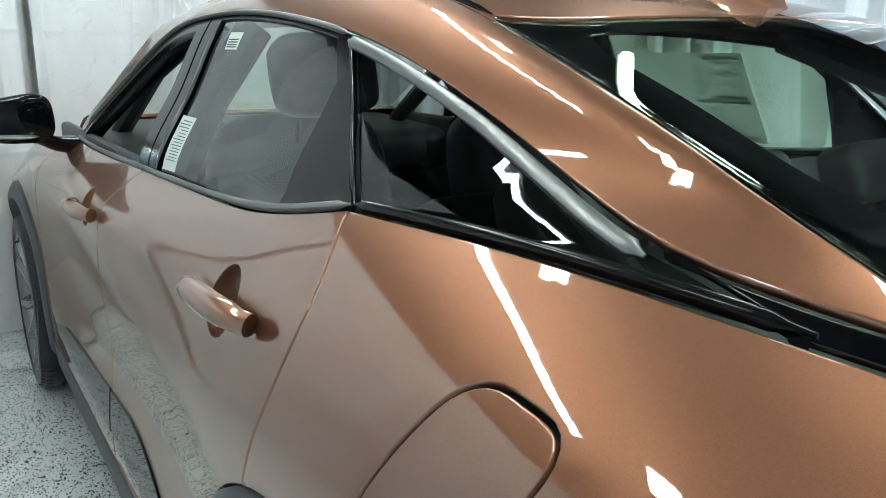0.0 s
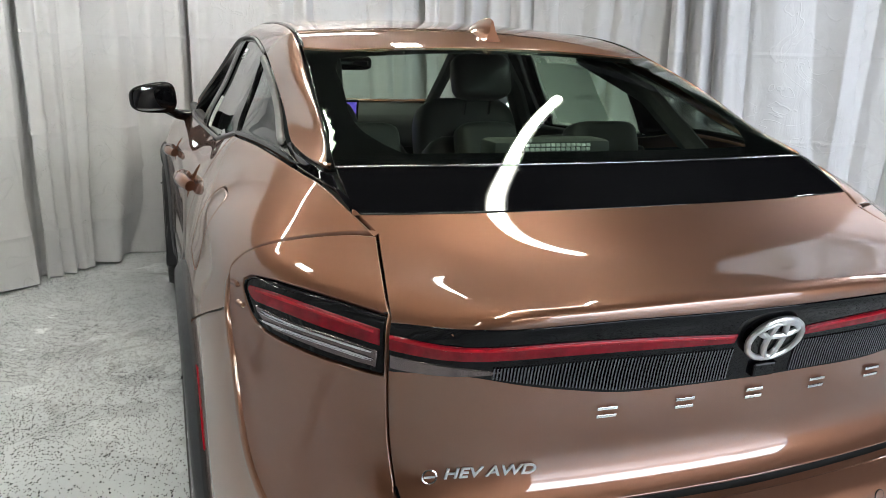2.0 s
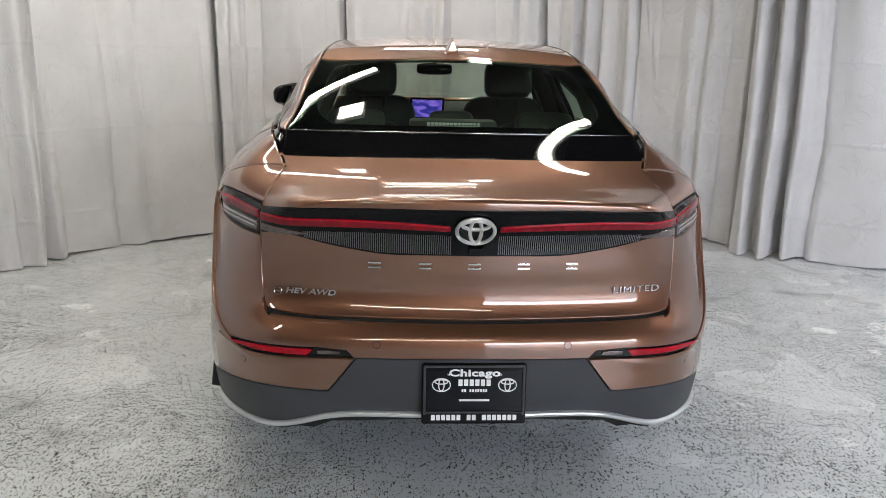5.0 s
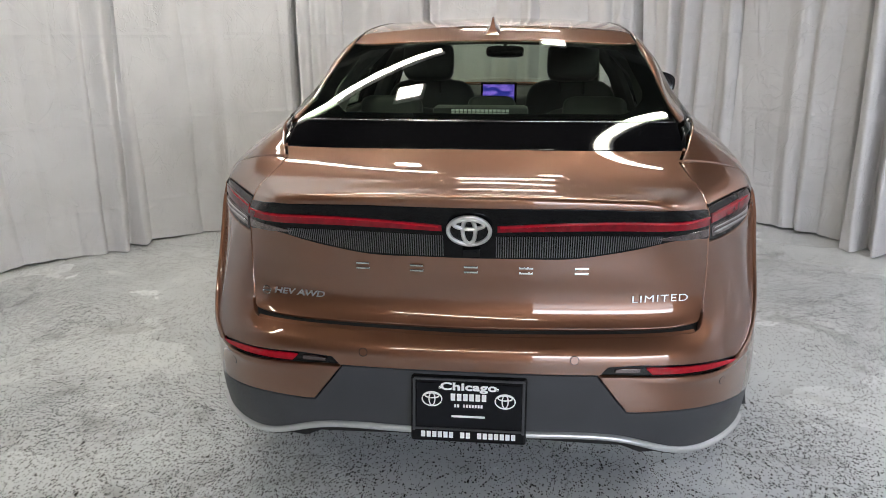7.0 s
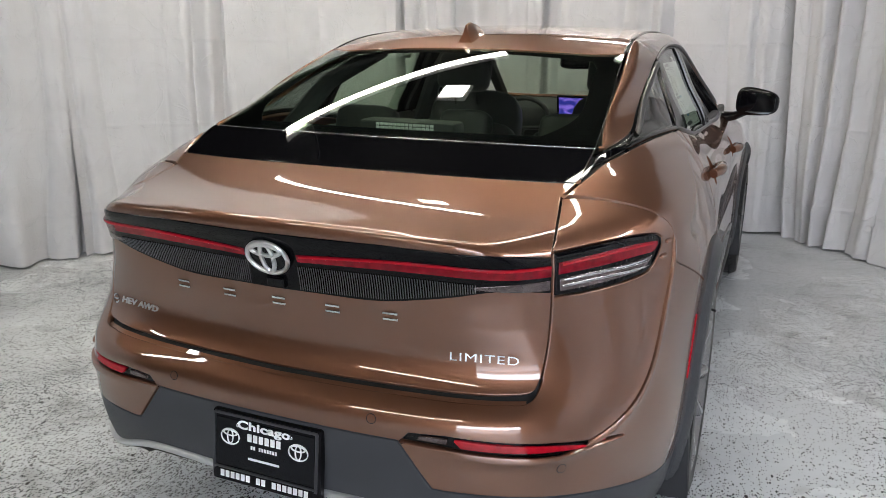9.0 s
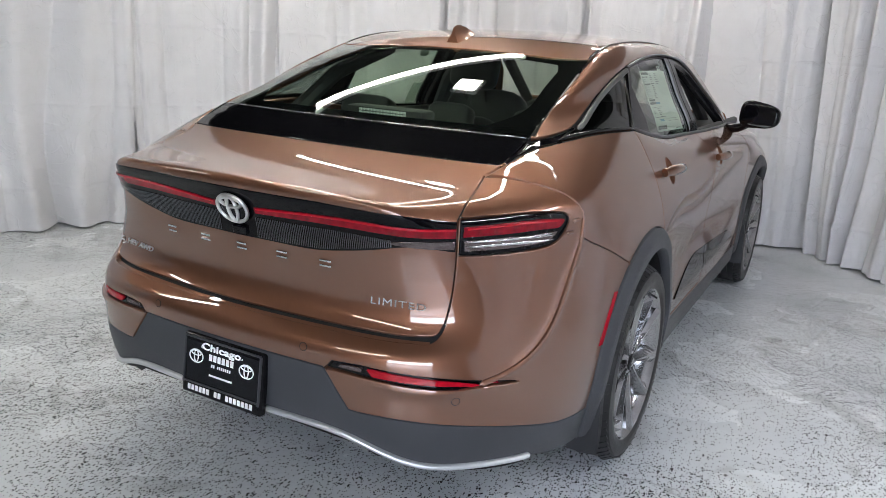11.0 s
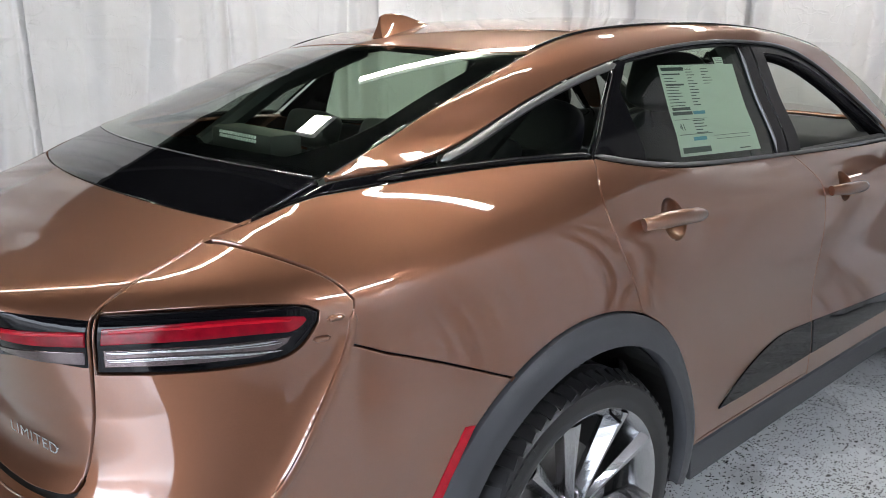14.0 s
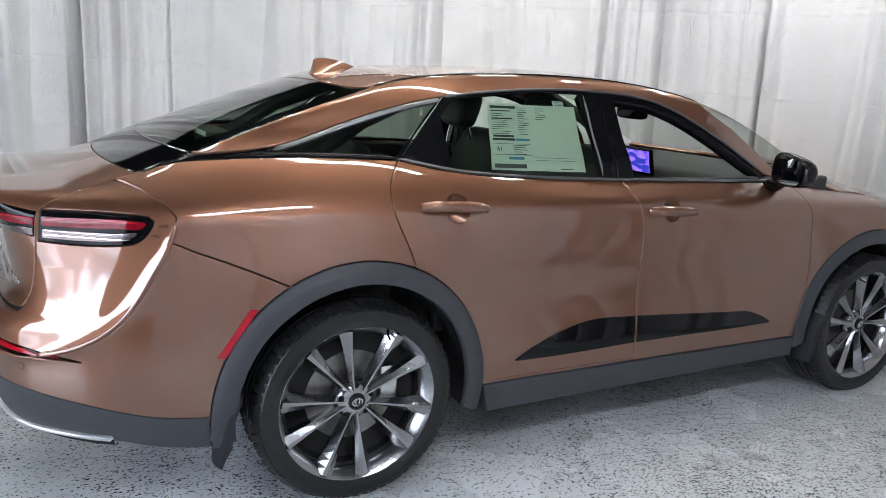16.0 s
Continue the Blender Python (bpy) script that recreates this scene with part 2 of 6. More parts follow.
PAINT = paint_material()
GLOSS_BLACK = material("gloss_black", (0.003, 0.003, 0.004), 0.03, 0, 0.0, spec=0.3)
SATIN_BLACK = material("satin_black", (0.006, 0.006, 0.007), 0.16, 0, 0.0, 0.15, 8, spec=0.16)
CLADDING = material("grey_cladding", (0.045, 0.047, 0.053), 0.48, 0, 0, 0.10, 6, 0.25, 900, 0.35)
# Near black for dark parts, and for shade put into gaps and recesses.
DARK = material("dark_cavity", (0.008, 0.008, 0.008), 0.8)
RUBBER = material("tyre_rubber", (0.010, 0.010, 0.011), 0.38, 0, 0, 0.2, 30, 0.2, 250, 0.4)
CHROME = material("chrome", (0.80, 0.80, 0.80), 0.10, 1.0)
SATIN_CHROME = material("satin_chrome", (0.62, 0.62, 0.63), 0.22, 1.0)
MOULDING = material("satin_moulding", (0.20, 0.20, 0.205), 0.42, 1.0, 0, 0.05, 30)
SILVER = material("silver_strip", (0.66, 0.67, 0.68), 0.34, 0.7, 0.3)
RIM = material("dark_alloy", (0.33, 0.33, 0.34), 0.22, 1.0, 0.5)
RIBS = material("rib_metal", (0.17, 0.175, 0.19), 0.15, 1.0)
DISC = material("brake_steel", (0.28, 0.27, 0.26), 0.38, 1.0, 0, 0.15, 40)
RED = material("red_lens", (0.38, 0.004, 0.014), 0.10, 0, 0.0, 0.15, 60, spec=0.4)
BADGE = material("satin_badge", (0.72, 0.72, 0.72), 0.34, 0.9)
DEEP_RED = material("deep_red_lens", (0.19, 0.002, 0.009), 0.08, 0, 0.0, 0.3, 40, spec=0.4)
CLEAR_LENS = material("smoked_clear_lens", (0.15, 0.115, 0.115), 0.16, 0.75, 0.6, 0.25, 55, spec=0.6)
LENS_BLACK = material("smoked_black_lens", (0.003, 0.003, 0.004), 0.04, 0, 0.0, spec=0.2)
WHITE_PRINT = material("white_print", (0.88, 0.88, 0.88), 0.5)
PLATE_BLACK = material("plate_black", (0.006, 0.0065, 0.009), 0.15, 0, 0.0, spec=0.25)
MIRROR = material("mirror_glass", (0.85, 0.86, 0.87), 0.01, 1.0)
GLASS = pane_material("tinted_pane", (0.62, 0.72, 0.62), 1.0, 0.045)
GLASS_DARK = pane_material("privacy_pane", (0.30, 0.33, 0.31), 1.0, 0.045)
GLASS_FRONT = pane_material("windscreen_pane", (0.78, 0.83, 0.79))
CABIN = material("cabin_trim", (0.042, 0.042, 0.044), 0.6, 0, 0, 0.2, 12, 0.2, 300)
LEATHER = material("black_leather", (0.036, 0.036, 0.038), 0.45, 0, 0, 0.2, 10, 0.3, 220)
LINER = material("headliner", (0.25, 0.24, 0.22), 0.9, 0, 0, 0.1, 60)
SCREEN = glow_material("lit_screen", (0.10, 0.06, 0.62), 0.9)
_nt = SCREEN.node_tree
_n, _r = _nt.nodes.new("ShaderNodeTexNoise"), _nt.nodes.new("ShaderNodeValToRGB")
_n.inputs["Scale"].default_value, _n.inputs["Detail"].default_value, _n.inputs["Distortion"].default_value = 3.2, 0, 0.6
_r.color_ramp.elements[0].position, _r.color_ramp.elements[1].position = 0.42, 0.62
_r.color_ramp.elements[0].color, _r.color_ramp.elements[1].color = (0.02, 0.03, 0.30, 1), (0.28, 0.16, 0.85, 1)
_nt.links.new(_n.outputs["Fac"], _r.inputs["Fac"])
_nt.links.new(_r.outputs["Color"], _nt.nodes["Principled BSDF"].inputs["Emission Color"])
PAPER = material("sticker_paper", (0.92, 0.95, 0.93), 0.55, 0, 0, 0.02, 3)
_nt = PAPER.node_tree
_through, _mix = _nt.nodes.new("ShaderNodeBsdfTranslucent"), _nt.nodes.new("ShaderNodeMixShader")
_through.inputs["Color"].default_value = (0.80, 0.84, 0.81, 1)
_mix.inputs[0].default_value = 0.35
_nt.links.new(_nt.nodes["Principled BSDF"].outputs[0], _mix.inputs[1])
_nt.links.new(_through.outputs[0], _mix.inputs[2])
_nt.links.new(_mix.outputs[0], _nt.nodes["Material Output"].inputs[0])
INK = material("printed_ink", (0.05, 0.06, 0.07), 0.6)
INK_BLUE = material("printed_blue", (0.10, 0.35, 0.55), 0.6)
FLOOR = floor_material()
CLOTH = cloth_material()
# Darkness put into the colour: near black, so glass and lacquer reflect gloom.
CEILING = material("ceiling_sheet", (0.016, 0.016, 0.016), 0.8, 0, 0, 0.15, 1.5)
BEAM = material("painted_beam", (0.03, 0.03, 0.031), 0.6, 0, 0, 0.2, 4)
# Unseen walls: near black stands in for the dark void above the drapes.
WALL = material("dark_void_wall", (0.045, 0.045, 0.047), 0.85, 0, 0, 0.1, 2.0, 0.3, 60)
TUBE = glow_material("led_tube", (1.0, 0.985, 0.85), 33.0)
# Glow of the unseen tubes added as fill at the front, left and right.
FILL_FRONT = glow_material("led_fill_front", (1.0, 0.985, 0.88), 42.0)
FILL_LEFT = glow_material("led_fill_left", (0.97, 1.0, 0.90), 36.0)
FILL_RIGHT = glow_material("led_fill_right", (0.92, 0.965, 1.0), 92.0)
PANEL = glow_material("led_panel", (1.0, 0.985, 0.86), 32.0)
DAY = daylight_material()


# ---- the body's outer surface: side, top and rear sheets, blended ----
def spline(xs, ys):
    """A natural cubic curve through a few knots, straight beyond them."""
    x, y = np.array(xs, float), np.array(ys, float)
    n, h = len(x), np.diff(x)
    a, r = np.eye(n), np.zeros(n)
    for i in range(1, n - 1):
        a[i, i - 1:i + 2] = h[i - 1], 2 * (h[i - 1] + h[i]), h[i]
        r[i] = 6 * ((y[i + 1] - y[i]) / h[i] - (y[i] - y[i - 1]) / h[i - 1])
    m = np.linalg.solve(a, r)

    def f(t):
        t = np.asarray(t, float)
        i = np.clip(np.searchsorted(x, t) - 1, 0, n - 2)
        c = np.clip(t, x[0], x[-1])
        p, q = (x[i + 1] - c) / h[i], (c - x[i]) / h[i]
        v = p * y[i] + q * y[i + 1] + ((p**3 - p) * m[i] + (q**3 - q) * m[i + 1]) * h[i]**2 / 6
        s0 = (y[1] - y[0]) / h[0] - h[0] * m[1] / 6
        s1 = (y[-1] - y[-2]) / h[-1] + h[-1] * m[-2] / 6
        return v + np.minimum(t - x[0], 0) * s0 + np.maximum(t - x[-1], 0) * s1
    return f


AX, AY, AR = 0.40, 0.65, 0.60
QUARTER = AR * math.pi / 2
LONG = (0.0, 0.2, 0.5, 0.8, 1.2, 1.8, 2.5, 3.2, 4.0, 4.6, 4.95)
SIDE = [
    (spline((0, 5), (0.22, 0.22)), spline(LONG, (0.52, 0.70, 0.855, 0.89, 0.90, 0.895, 0.895, 0.895, 0.90, 0.80, 0.55))),
    (spline((0, 5), (0.45, 0.45)), spline(LONG, (0.60, 0.755, 0.895, 0.925, 0.928, 0.909, 0.905, 0.908, 0.92, 0.83, 0.60))),
    (spline((0, 5), (0.65, 0.65)), spline(LONG, (0.61, 0.745, 0.885, 0.928, 0.931, 0.899, 0.890, 0.898, 0.925, 0.84, 0.62))),
    (spline((0, 5), (0.85, 0.85)), spline(LONG, (0.55, 0.68, 0.85, 0.915, 0.930, 0.911, 0.903, 0.907, 0.922, 0.82, 0.58))),
    (spline((0, 5), (0.98, 0.96)), spline(LONG, (0.52, 0.645, 0.835, 0.895, 0.910, 0.900, 0.900, 0.900, 0.88, 0.72, 0.50))),
    (spline((0, 1.2, 2.5, 5), (1.06, 1.09, 1.055, 1.02)), spline(LONG, (0.50, 0.60, 0.79, 0.858, 0.868, 0.856, 0.866, 0.860, 0.80, 0.60, 0.40))),
    (spline((0.2, 0.5, 0.8, 1.2, 1.4, 1.8, 2.4, 3.2, 3.7, 5), (1.12, 1.165, 1.205, 1.217, 1.208, 1.150, 1.116, 1.105, 1.09, 1.05)),
     spline((0.0, 0.2, 0.5, 0.8, 1.4, 1.8, 2.5, 3.2, 3.7, 4.6), (0.45, 0.52, 0.65, 0.700, 0.764, 0.785, 0.795, 0.787, 0.72, 0.4))),
    (spline((0.5, 0.95, 1.3, 1.625, 2.0, 2.4, 2.8, 3.2, 3.6, 5), (1.215, 1.26, 1.345, 1.43, 1.475, 1.484, 1.445, 1.36, 1.22, 1.1)),
     spline((0.2, 0.5, 0.95, 1.3, 1.625, 2.0, 2.4, 2.8, 3.2, 3.6, 4.6), (0.45, 0.600, 0.664, 0.668, 0.646, 0.618, 0.612, 0.614, 0.638, 0.68, 0.36))),
    (spline((0, 5), (1.62, 1.62)), spline((0.2, 0.7, 1.3, 2.0, 2.8, 3.4, 4.6), (0.26, 0.38, 0.40, 0.43, 0.45, 0.42, 0.2))),
]
CENTRE = spline((0.02, 0.1, 0.2, 0.25, 0.3, 0.36, 0.43, 0.5, 0.6, 0.8, 1.0, 1.2, 1.35, 1.7, 2.3, 2.8, 3.2, 3.6, 3.95, 4.3, 4.7, 4.95),
                (1.087, 1.0925, 1.0985, 1.104, 1.1145, 1.1330, 1.1585, 1.1855, 1.2255, 1.308, 1.386, 1.457, 1.502, 1.548, 1.565, 1.535, 1.44, 1.26, 1.12, 1.06, 0.96, 0.84))
CROWN = spline((0.0, 0.4, 0.55, 0.8, 1.1, 1.35, 2.2, 3.2, 4.0, 4.9), (0.06, 0.038, 0.012, 0.035, 0.055, 0.07, 0.09, 0.13, 0.12, 0.18))
BOW = spline((0.0, 0.2, 0.45, 0.7, 1.3, 1.9, 2.6, 5.0), (0.0, 0.10, 0.235, 0.205, 0.21, 0.06, 0.0, 0.0))
REAR = spline((0.15, 0.30, 0.42, 0.52, 0.62, 0.67, 0.71, 0.75, 0.85, 0.95, 1.03, 1.055, 1.085, 1.2),
              (0.16, 0.07, 0.025, 0.015, 0.015, 0.025, 0.07, 0.098, 0.096, 0.083, 0.055, 0.043, 0.041, 0.075))


STEP, FIRST = 0.002, -0.5
_t = FIRST + STEP * np.arange(3200)
LEVEL_Z = np.array([f(_t) for f, _ in SIDE])
LEVEL_X = np.array([g(_t) for _, g in SIDE])
for _j in range(1, len(LEVEL_Z)):
    LEVEL_Z[_j] = np.maximum(LEVEL_Z[_j], LEVEL_Z[_j - 1] + 0.02)
ALONG = np.array([CENTRE(_t), CROWN(_t), BOW(_t)])
UPWARD = REAR(_t)


def table(rows, t):
    q = np.clip((t - FIRST) / STEP, 0, 3198)
    i = q.astype(int)
    return rows[..., i] + (rows[..., i + 1] - rows[..., i]) * (q - i)


def levels(zs, xs):
    """Heights, half widths and slopes of the side's levels: a natural cubic up the side at every station."""
    h = np.diff(zs, axis=0)
    s = np.diff(xs, axis=0) / h
    n, m = zs.shape
    a, r = np.zeros((m, n, n)), np.zeros((m, n))
    a[:, 0, 0], a[:, 0, 1], r[:, 0] = 2, 1, 3 * s[0]
    a[:, -1, -1], a[:, -1, -2], r[:, -1] = 2, 1, 3 * s[-1]
    for i in range(1, n - 1):
        a[:, i, i - 1], a[:, i, i], a[:, i, i + 1] = h[i], 2 * (h[i - 1] + h[i]), h[i - 1]
        r[:, i] = 3 * (s[i - 1] * h[i] + s[i] * h[i - 1])
    return np.concatenate([zs, xs, np.linalg.solve(a, r[:, :, None])[:, :, 0].T])


LEVELS = levels(LEVEL_Z, LEVEL_X)


def width_at(y, z):
    """Half the car's width at a place along it and a height."""
    lv = table(LEVELS, y)
    k = len(LEVELS) // 3
    zs = lv[:k]
    j = np.clip((z >= zs).sum(0) - 1, 0, k - 2)
    n = np.arange(len(z))
    z0, z1, x0, x1, d0, d1 = lv[j, n], lv[j + 1, n], lv[k + j, n], lv[k + j + 1, n], lv[2 * k + j, n], lv[2 * k + j + 1, n]
    h = z1 - z0
    t = (z - z0) / h
    c = np.clip(t, 0, 1)
    v = (2 * c**3 - 3 * c**2 + 1) * x0 + (c**3 - 2 * c**2 + c) * h * d0 + (3 * c**2 - 2 * c**3) * x1 + (c**3 - c**2) * h * d1
    return v + np.maximum(t - 1, 0) * h * d1 + np.minimum(t, 0) * h * d0


# Fuller shoulder over the rear wheel, and a roof rail that rolls over beside the window.
_z5 = 0.5 * (LEVEL_Z[5] + LEVEL_Z[6])
_z7 = LEVEL_Z[7] + 0.055
_even = lambda a: np.convolve(np.pad(a, 90, 'edge'), np.hanning(183)[1:-1] / np.hanning(183).sum(), 'valid')
_x5 = width_at(_t, _z5) + _even(np.interp(_t, (0.5, 0.75, 1.0, 1.4, 1.7, 2.0), (0, 0.005, 0.009, 0.009, 0.005, 0)))
_x7 = width_at(_t, _z7) + _even(np.interp(_t, (0.6, 0.8, 0.95, 1.1, 1.3, 1.7, 2.6), (0, 0.010, 0.014, 0.014, 0.012, 0.010, 0.008)))
# The corner between the shoulder and the windows is tight; the panes above it are nearly flat.
_d6 = (LEVEL_X[6] - _x5) / (LEVEL_Z[6] - _z5)
_e6 = (LEVEL_X[7] - LEVEL_X[6]) / (LEVEL_Z[7] - LEVEL_Z[6])
_o6 = np.minimum(0.015, 0.4 * (LEVEL_Z[6] - _z5))
_rows = [(LEVEL_Z[6] - _o6, LEVEL_X[6] - _o6 * 1.1 * _d6), (LEVEL_Z[6], LEVEL_X[6]), (LEVEL_Z[6] + 0.012, LEVEL_X[6] + 0.012 * _e6 + 0.001),
         (0.5 * (LEVEL_Z[6] + LEVEL_Z[7]), 0.5 * (LEVEL_X[6] + LEVEL_X[7]) + 0.003), (LEVEL_Z[7], LEVEL_X[7]), (_z7, _x7)]
LEVELS = levels(np.concatenate([LEVEL_Z[:6], [_z5], [q[0] for q in _rows], LEVEL_Z[8:]]), np.concatenate([LEVEL_X[:6], [_x5], [q[1] for q in _rows], LEVEL_X[8:]]))


def smooth_max(a, b, k):
    k = 1.5 * k
    return np.maximum(a, b) + np.maximum(k - np.abs(a - b), 0)**3 / (6 * k * k)


RIDGE = spline((0.40, 0.55, 0.72, 0.87, 1.0, 1.07, 1.148, 1.211, 1.25, 1.28), (0.590, 0.582, 0.582, 0.610, 0.662, 0.711, 0.803, 0.897, 0.96, 1.05))


_u = np.linspace(0.3, 1.4, 1101)
RIDGE_Z, RIDGE_K = RIDGE(_u), 1 / np.sqrt(1 + np.gradient(RIDGE(_u), _u)**2)


def ridge(x, y, z):
    """The crease that runs from the lamp round the corner to the reflector."""
    out = np.zeros(len(x))
    m = (y < AY) & (z < 1.06) & (z > 0.4)
    if m.any():
        x, y, z = x[m], y[m], z[m]
        u = np.where(x <= AX, x, AX + AR * np.arctan2(np.maximum(x - AX, 0), np.maximum(AY - y, 0.02)))
        d = (z - np.interp(u, _u, RIDGE_Z)) * np.interp(u, _u, RIDGE_K)
        ends = np.clip((u - 0.42) / 0.25, 0, 1) * np.clip((1.29 - u) / 0.05, 0, 1) * np.clip((1.06 - z) / 0.1, 0, 1)
        out[m] = 0.013 * ends * np.exp(-np.sqrt(d * d + 0.003**2) / 0.020)
    return out


def field(x, y, z):
    """Below nought inside the body, above it outside."""
    x = np.sqrt(x * x + 1e-9)
    side = (x - width_at(y, z)) * 0.85
    rear = table(UPWARD, z) + 0.13 * x * x - y
    front = y - (4.93 - 0.35 * x * x - 0.10 * (z - 0.6)**2)
    centre = table(ALONG[0], y - table(ALONG[2], y) * x * x)
    crown = table(ALONG[1], y)
    top = (z - centre + crown * x * x) * 0.93
    soft = 0.014 + 0.036 * np.clip(np.maximum((y - 0.09) / 0.22, (x - 0.52) / 0.12), 0, 1) * (1 - 0.88 * np.clip((y - 0.5) / 0.15, 0, 1))
    k = np.clip(0.05 + 0.10 * (1.06 - z) / 0.2, 0.05, 0.15)
    return smooth_max(smooth_max(smooth_max(side, rear, k), front, 0.12), top, soft) - ridge(x, y, z)


def normal_at(p, e=0.004):
    g = np.stack([field(*(p + e * d).T) - field(*(p - e * d).T) for d in np.eye(3)], 1)
    return g / np.linalg.norm(g, axis=1, keepdims=True)


def shoot(o, d, far=1.4, steps=28):
    """Where rays that start inside leave the body."""
    t0, t1 = np.zeros(len(o)), np.full(len(o), far)
    prev, done = np.zeros(len(o)), np.zeros(len(o), bool)
    for i in range(1, steps + 1):
        t = far * i / steps
        out = (field(*(o + t * d).T) > 0) & ~done
        t0[out], t1[out] = far * (i - 1) / steps, t
        done |= out
    for _ in range(14):
        m = (t0 + t1) / 2
        out = field(*(o + m[:, None] * d).T) > 0
        t1, t0 = np.where(out, m, t1), np.where(out, t0, m)
    return o + ((t0 + t1) / 2)[:, None] * d


def wrap(u, v):
    """The chart that runs round the sides and the rear: u along, v the height."""
    u, v = np.asarray(u, float), np.asarray(v, float)
    s, a = np.sign(u), np.abs(u)
    th = np.clip((a - AX) / AR, 0, math.pi / 2)
    along = np.maximum(a - AX - QUARTER, 0)
    ox = np.where(along > 0, 0.0, np.minimum(a, AX))
    o = np.stack([s * ox, AY + along, v], -1)
    d = np.stack([s * np.sin(th), -np.cos(th), 0 * v], -1)
    return shoot(o, d)


def over(u, v):
    """The chart seen from above: x and y."""
    u, v = np.asarray(u, float), np.asarray(v, float)
    return shoot(np.stack([u, v, 0 * u + 0.6], -1), np.stack([0 * u, 0 * u, 0 * u + 1.0], -1))


def nose(u, v):
    """The chart of the front: x across and the height."""
    u, v = np.asarray(u, float), np.asarray(v, float)
    return shoot(np.stack([u, 0 * u + 4.0, v], -1), np.stack([0 * u, 0 * u + 1.0, 0 * u], -1))


LID_Y, LID_Z, LID_Q = 0.30, 1.045, 0.22


def lid_chart(u, v):
    """The boot lid's chart: x across; v the height up the rear face, then on over the lip along the deck."""
    u, v = np.asarray(u, float), np.asarray(v, float)
    a = np.clip((v - LID_Z) / LID_Q, 0, 1) * math.pi / 2
    o = np.stack([u, LID_Y + np.maximum(v - LID_Z - LID_Q, 0), np.minimum(v, LID_Z)], -1)
    return shoot(o, np.stack([0 * u, -np.cos(a), np.sin(a)], -1))


def to_lid(p):
    x, y, z = p
    if z <= LID_Z:
        return float(x), float(z)
    if y < LID_Y:
        return float(x), LID_Z + LID_Q * math.atan2(z - LID_Z, LID_Y - y) / (math.pi / 2)
    return float(x), float(LID_Z + LID_Q + y - LID_Y)


def u_of(y):
    """u on the side for a place along the car."""
    return AX + QUARTER + (y - AY)


# ---- mesh tools ----
from mathutils.geometry import delaunay_2d_cdt


def host(ob):
    """The parent to use, so that no piece lies deeper than thing, part and sub-part."""
    return ob.parent if ob.parent and ob.parent.parent else ob


def sheet(name, verts, faces, mat, parent=None, label="", normals=None, smooth=True):
    me = bpy.data.meshes.new(name)
    me.from_pydata([tuple(map(float, v)) for v in verts], [], [tuple(map(int, f)) for f in faces])
    me.materials.append(mat)
    me.polygons.foreach_set("use_smooth", [smooth] * len(me.polygons))
    if normals is not None:
        me.normals_split_custom_set_from_vertices([tuple(map(float, n)) for n in normals])
    me.update()
    ob = new(name, me)
    if parent:
        ob.parent = host(parent)
    return tagged(ob, label)


def part(name, bm, mat, parent=None, label="", smooth=False):
    bmesh.ops.recalc_face_normals(bm, faces=bm.faces)
    me = bpy.data.meshes.new(name)
    bm.to_mesh(me)
    bm.free()
    me.materials.append(mat)
    if smooth:
        me.polygons.foreach_set("use_smooth", [True] * len(me.polygons))
        me.set_sharp_from_angle(angle=radians(38))
    ob = new(name, me)
    if parent:
        ob.parent = host(parent)
    return tagged(ob, label)


def hollow(name, label="", category="", place=(0, 0, 0)):
    ob = new(name)
    ob.location = place
    return tagged(ob, label, category)


def block(bm, centre, size, bevel=0.0, turn=None, segments=2, taper=1.0):
    made = bmesh.ops.create_cube(bm, size=1)["verts"]
    for v in made:
        k = taper if v.co.z > 0 else 1
        v.co = Vector((v.co.x * size[0] * k, v.co.y * size[1] * k, v.co.z * size[2]))
    if bevel:
        edges = {e for v in made for e in v.link_edges}
        res = bmesh.ops.bevel(bm, geom=list(edges), offset=bevel, segments=segments, affect="EDGES", profile=0.5)
        made = list({v for f in res["faces"] for v in f.verts} | {v for v in made if v.is_valid})
    m = Matrix.Translation(centre) @ (turn if turn else Matrix.Identity(4))
    bmesh.ops.transform(bm, matrix=m, verts=[v for v in made if v.is_valid])
    return bm


def boxed(centre, size, bevel=0.0, turn=None, segments=2, taper=1.0):
    return block(bmesh.new(), centre, size, bevel, turn, segments, taper)


def lathe(profile, n=64, close=False):
    """Turns (x, r) pairs round the x axis."""
    bm = bmesh.new()
    rings = []
    for k in range(n):
        a = 2 * math.pi * k / n
        rings.append([bm.verts.new((x, r * math.cos(a), r * math.sin(a))) for x, r in profile])
    m = len(profile)
    for k in range(n):
        a, b = rings[k], rings[(k + 1) % n]
        for j in range(m if close else m - 1):
            bm.faces.new((a[j], a[(j + 1) % m], b[(j + 1) % m], b[j]))
    return bm


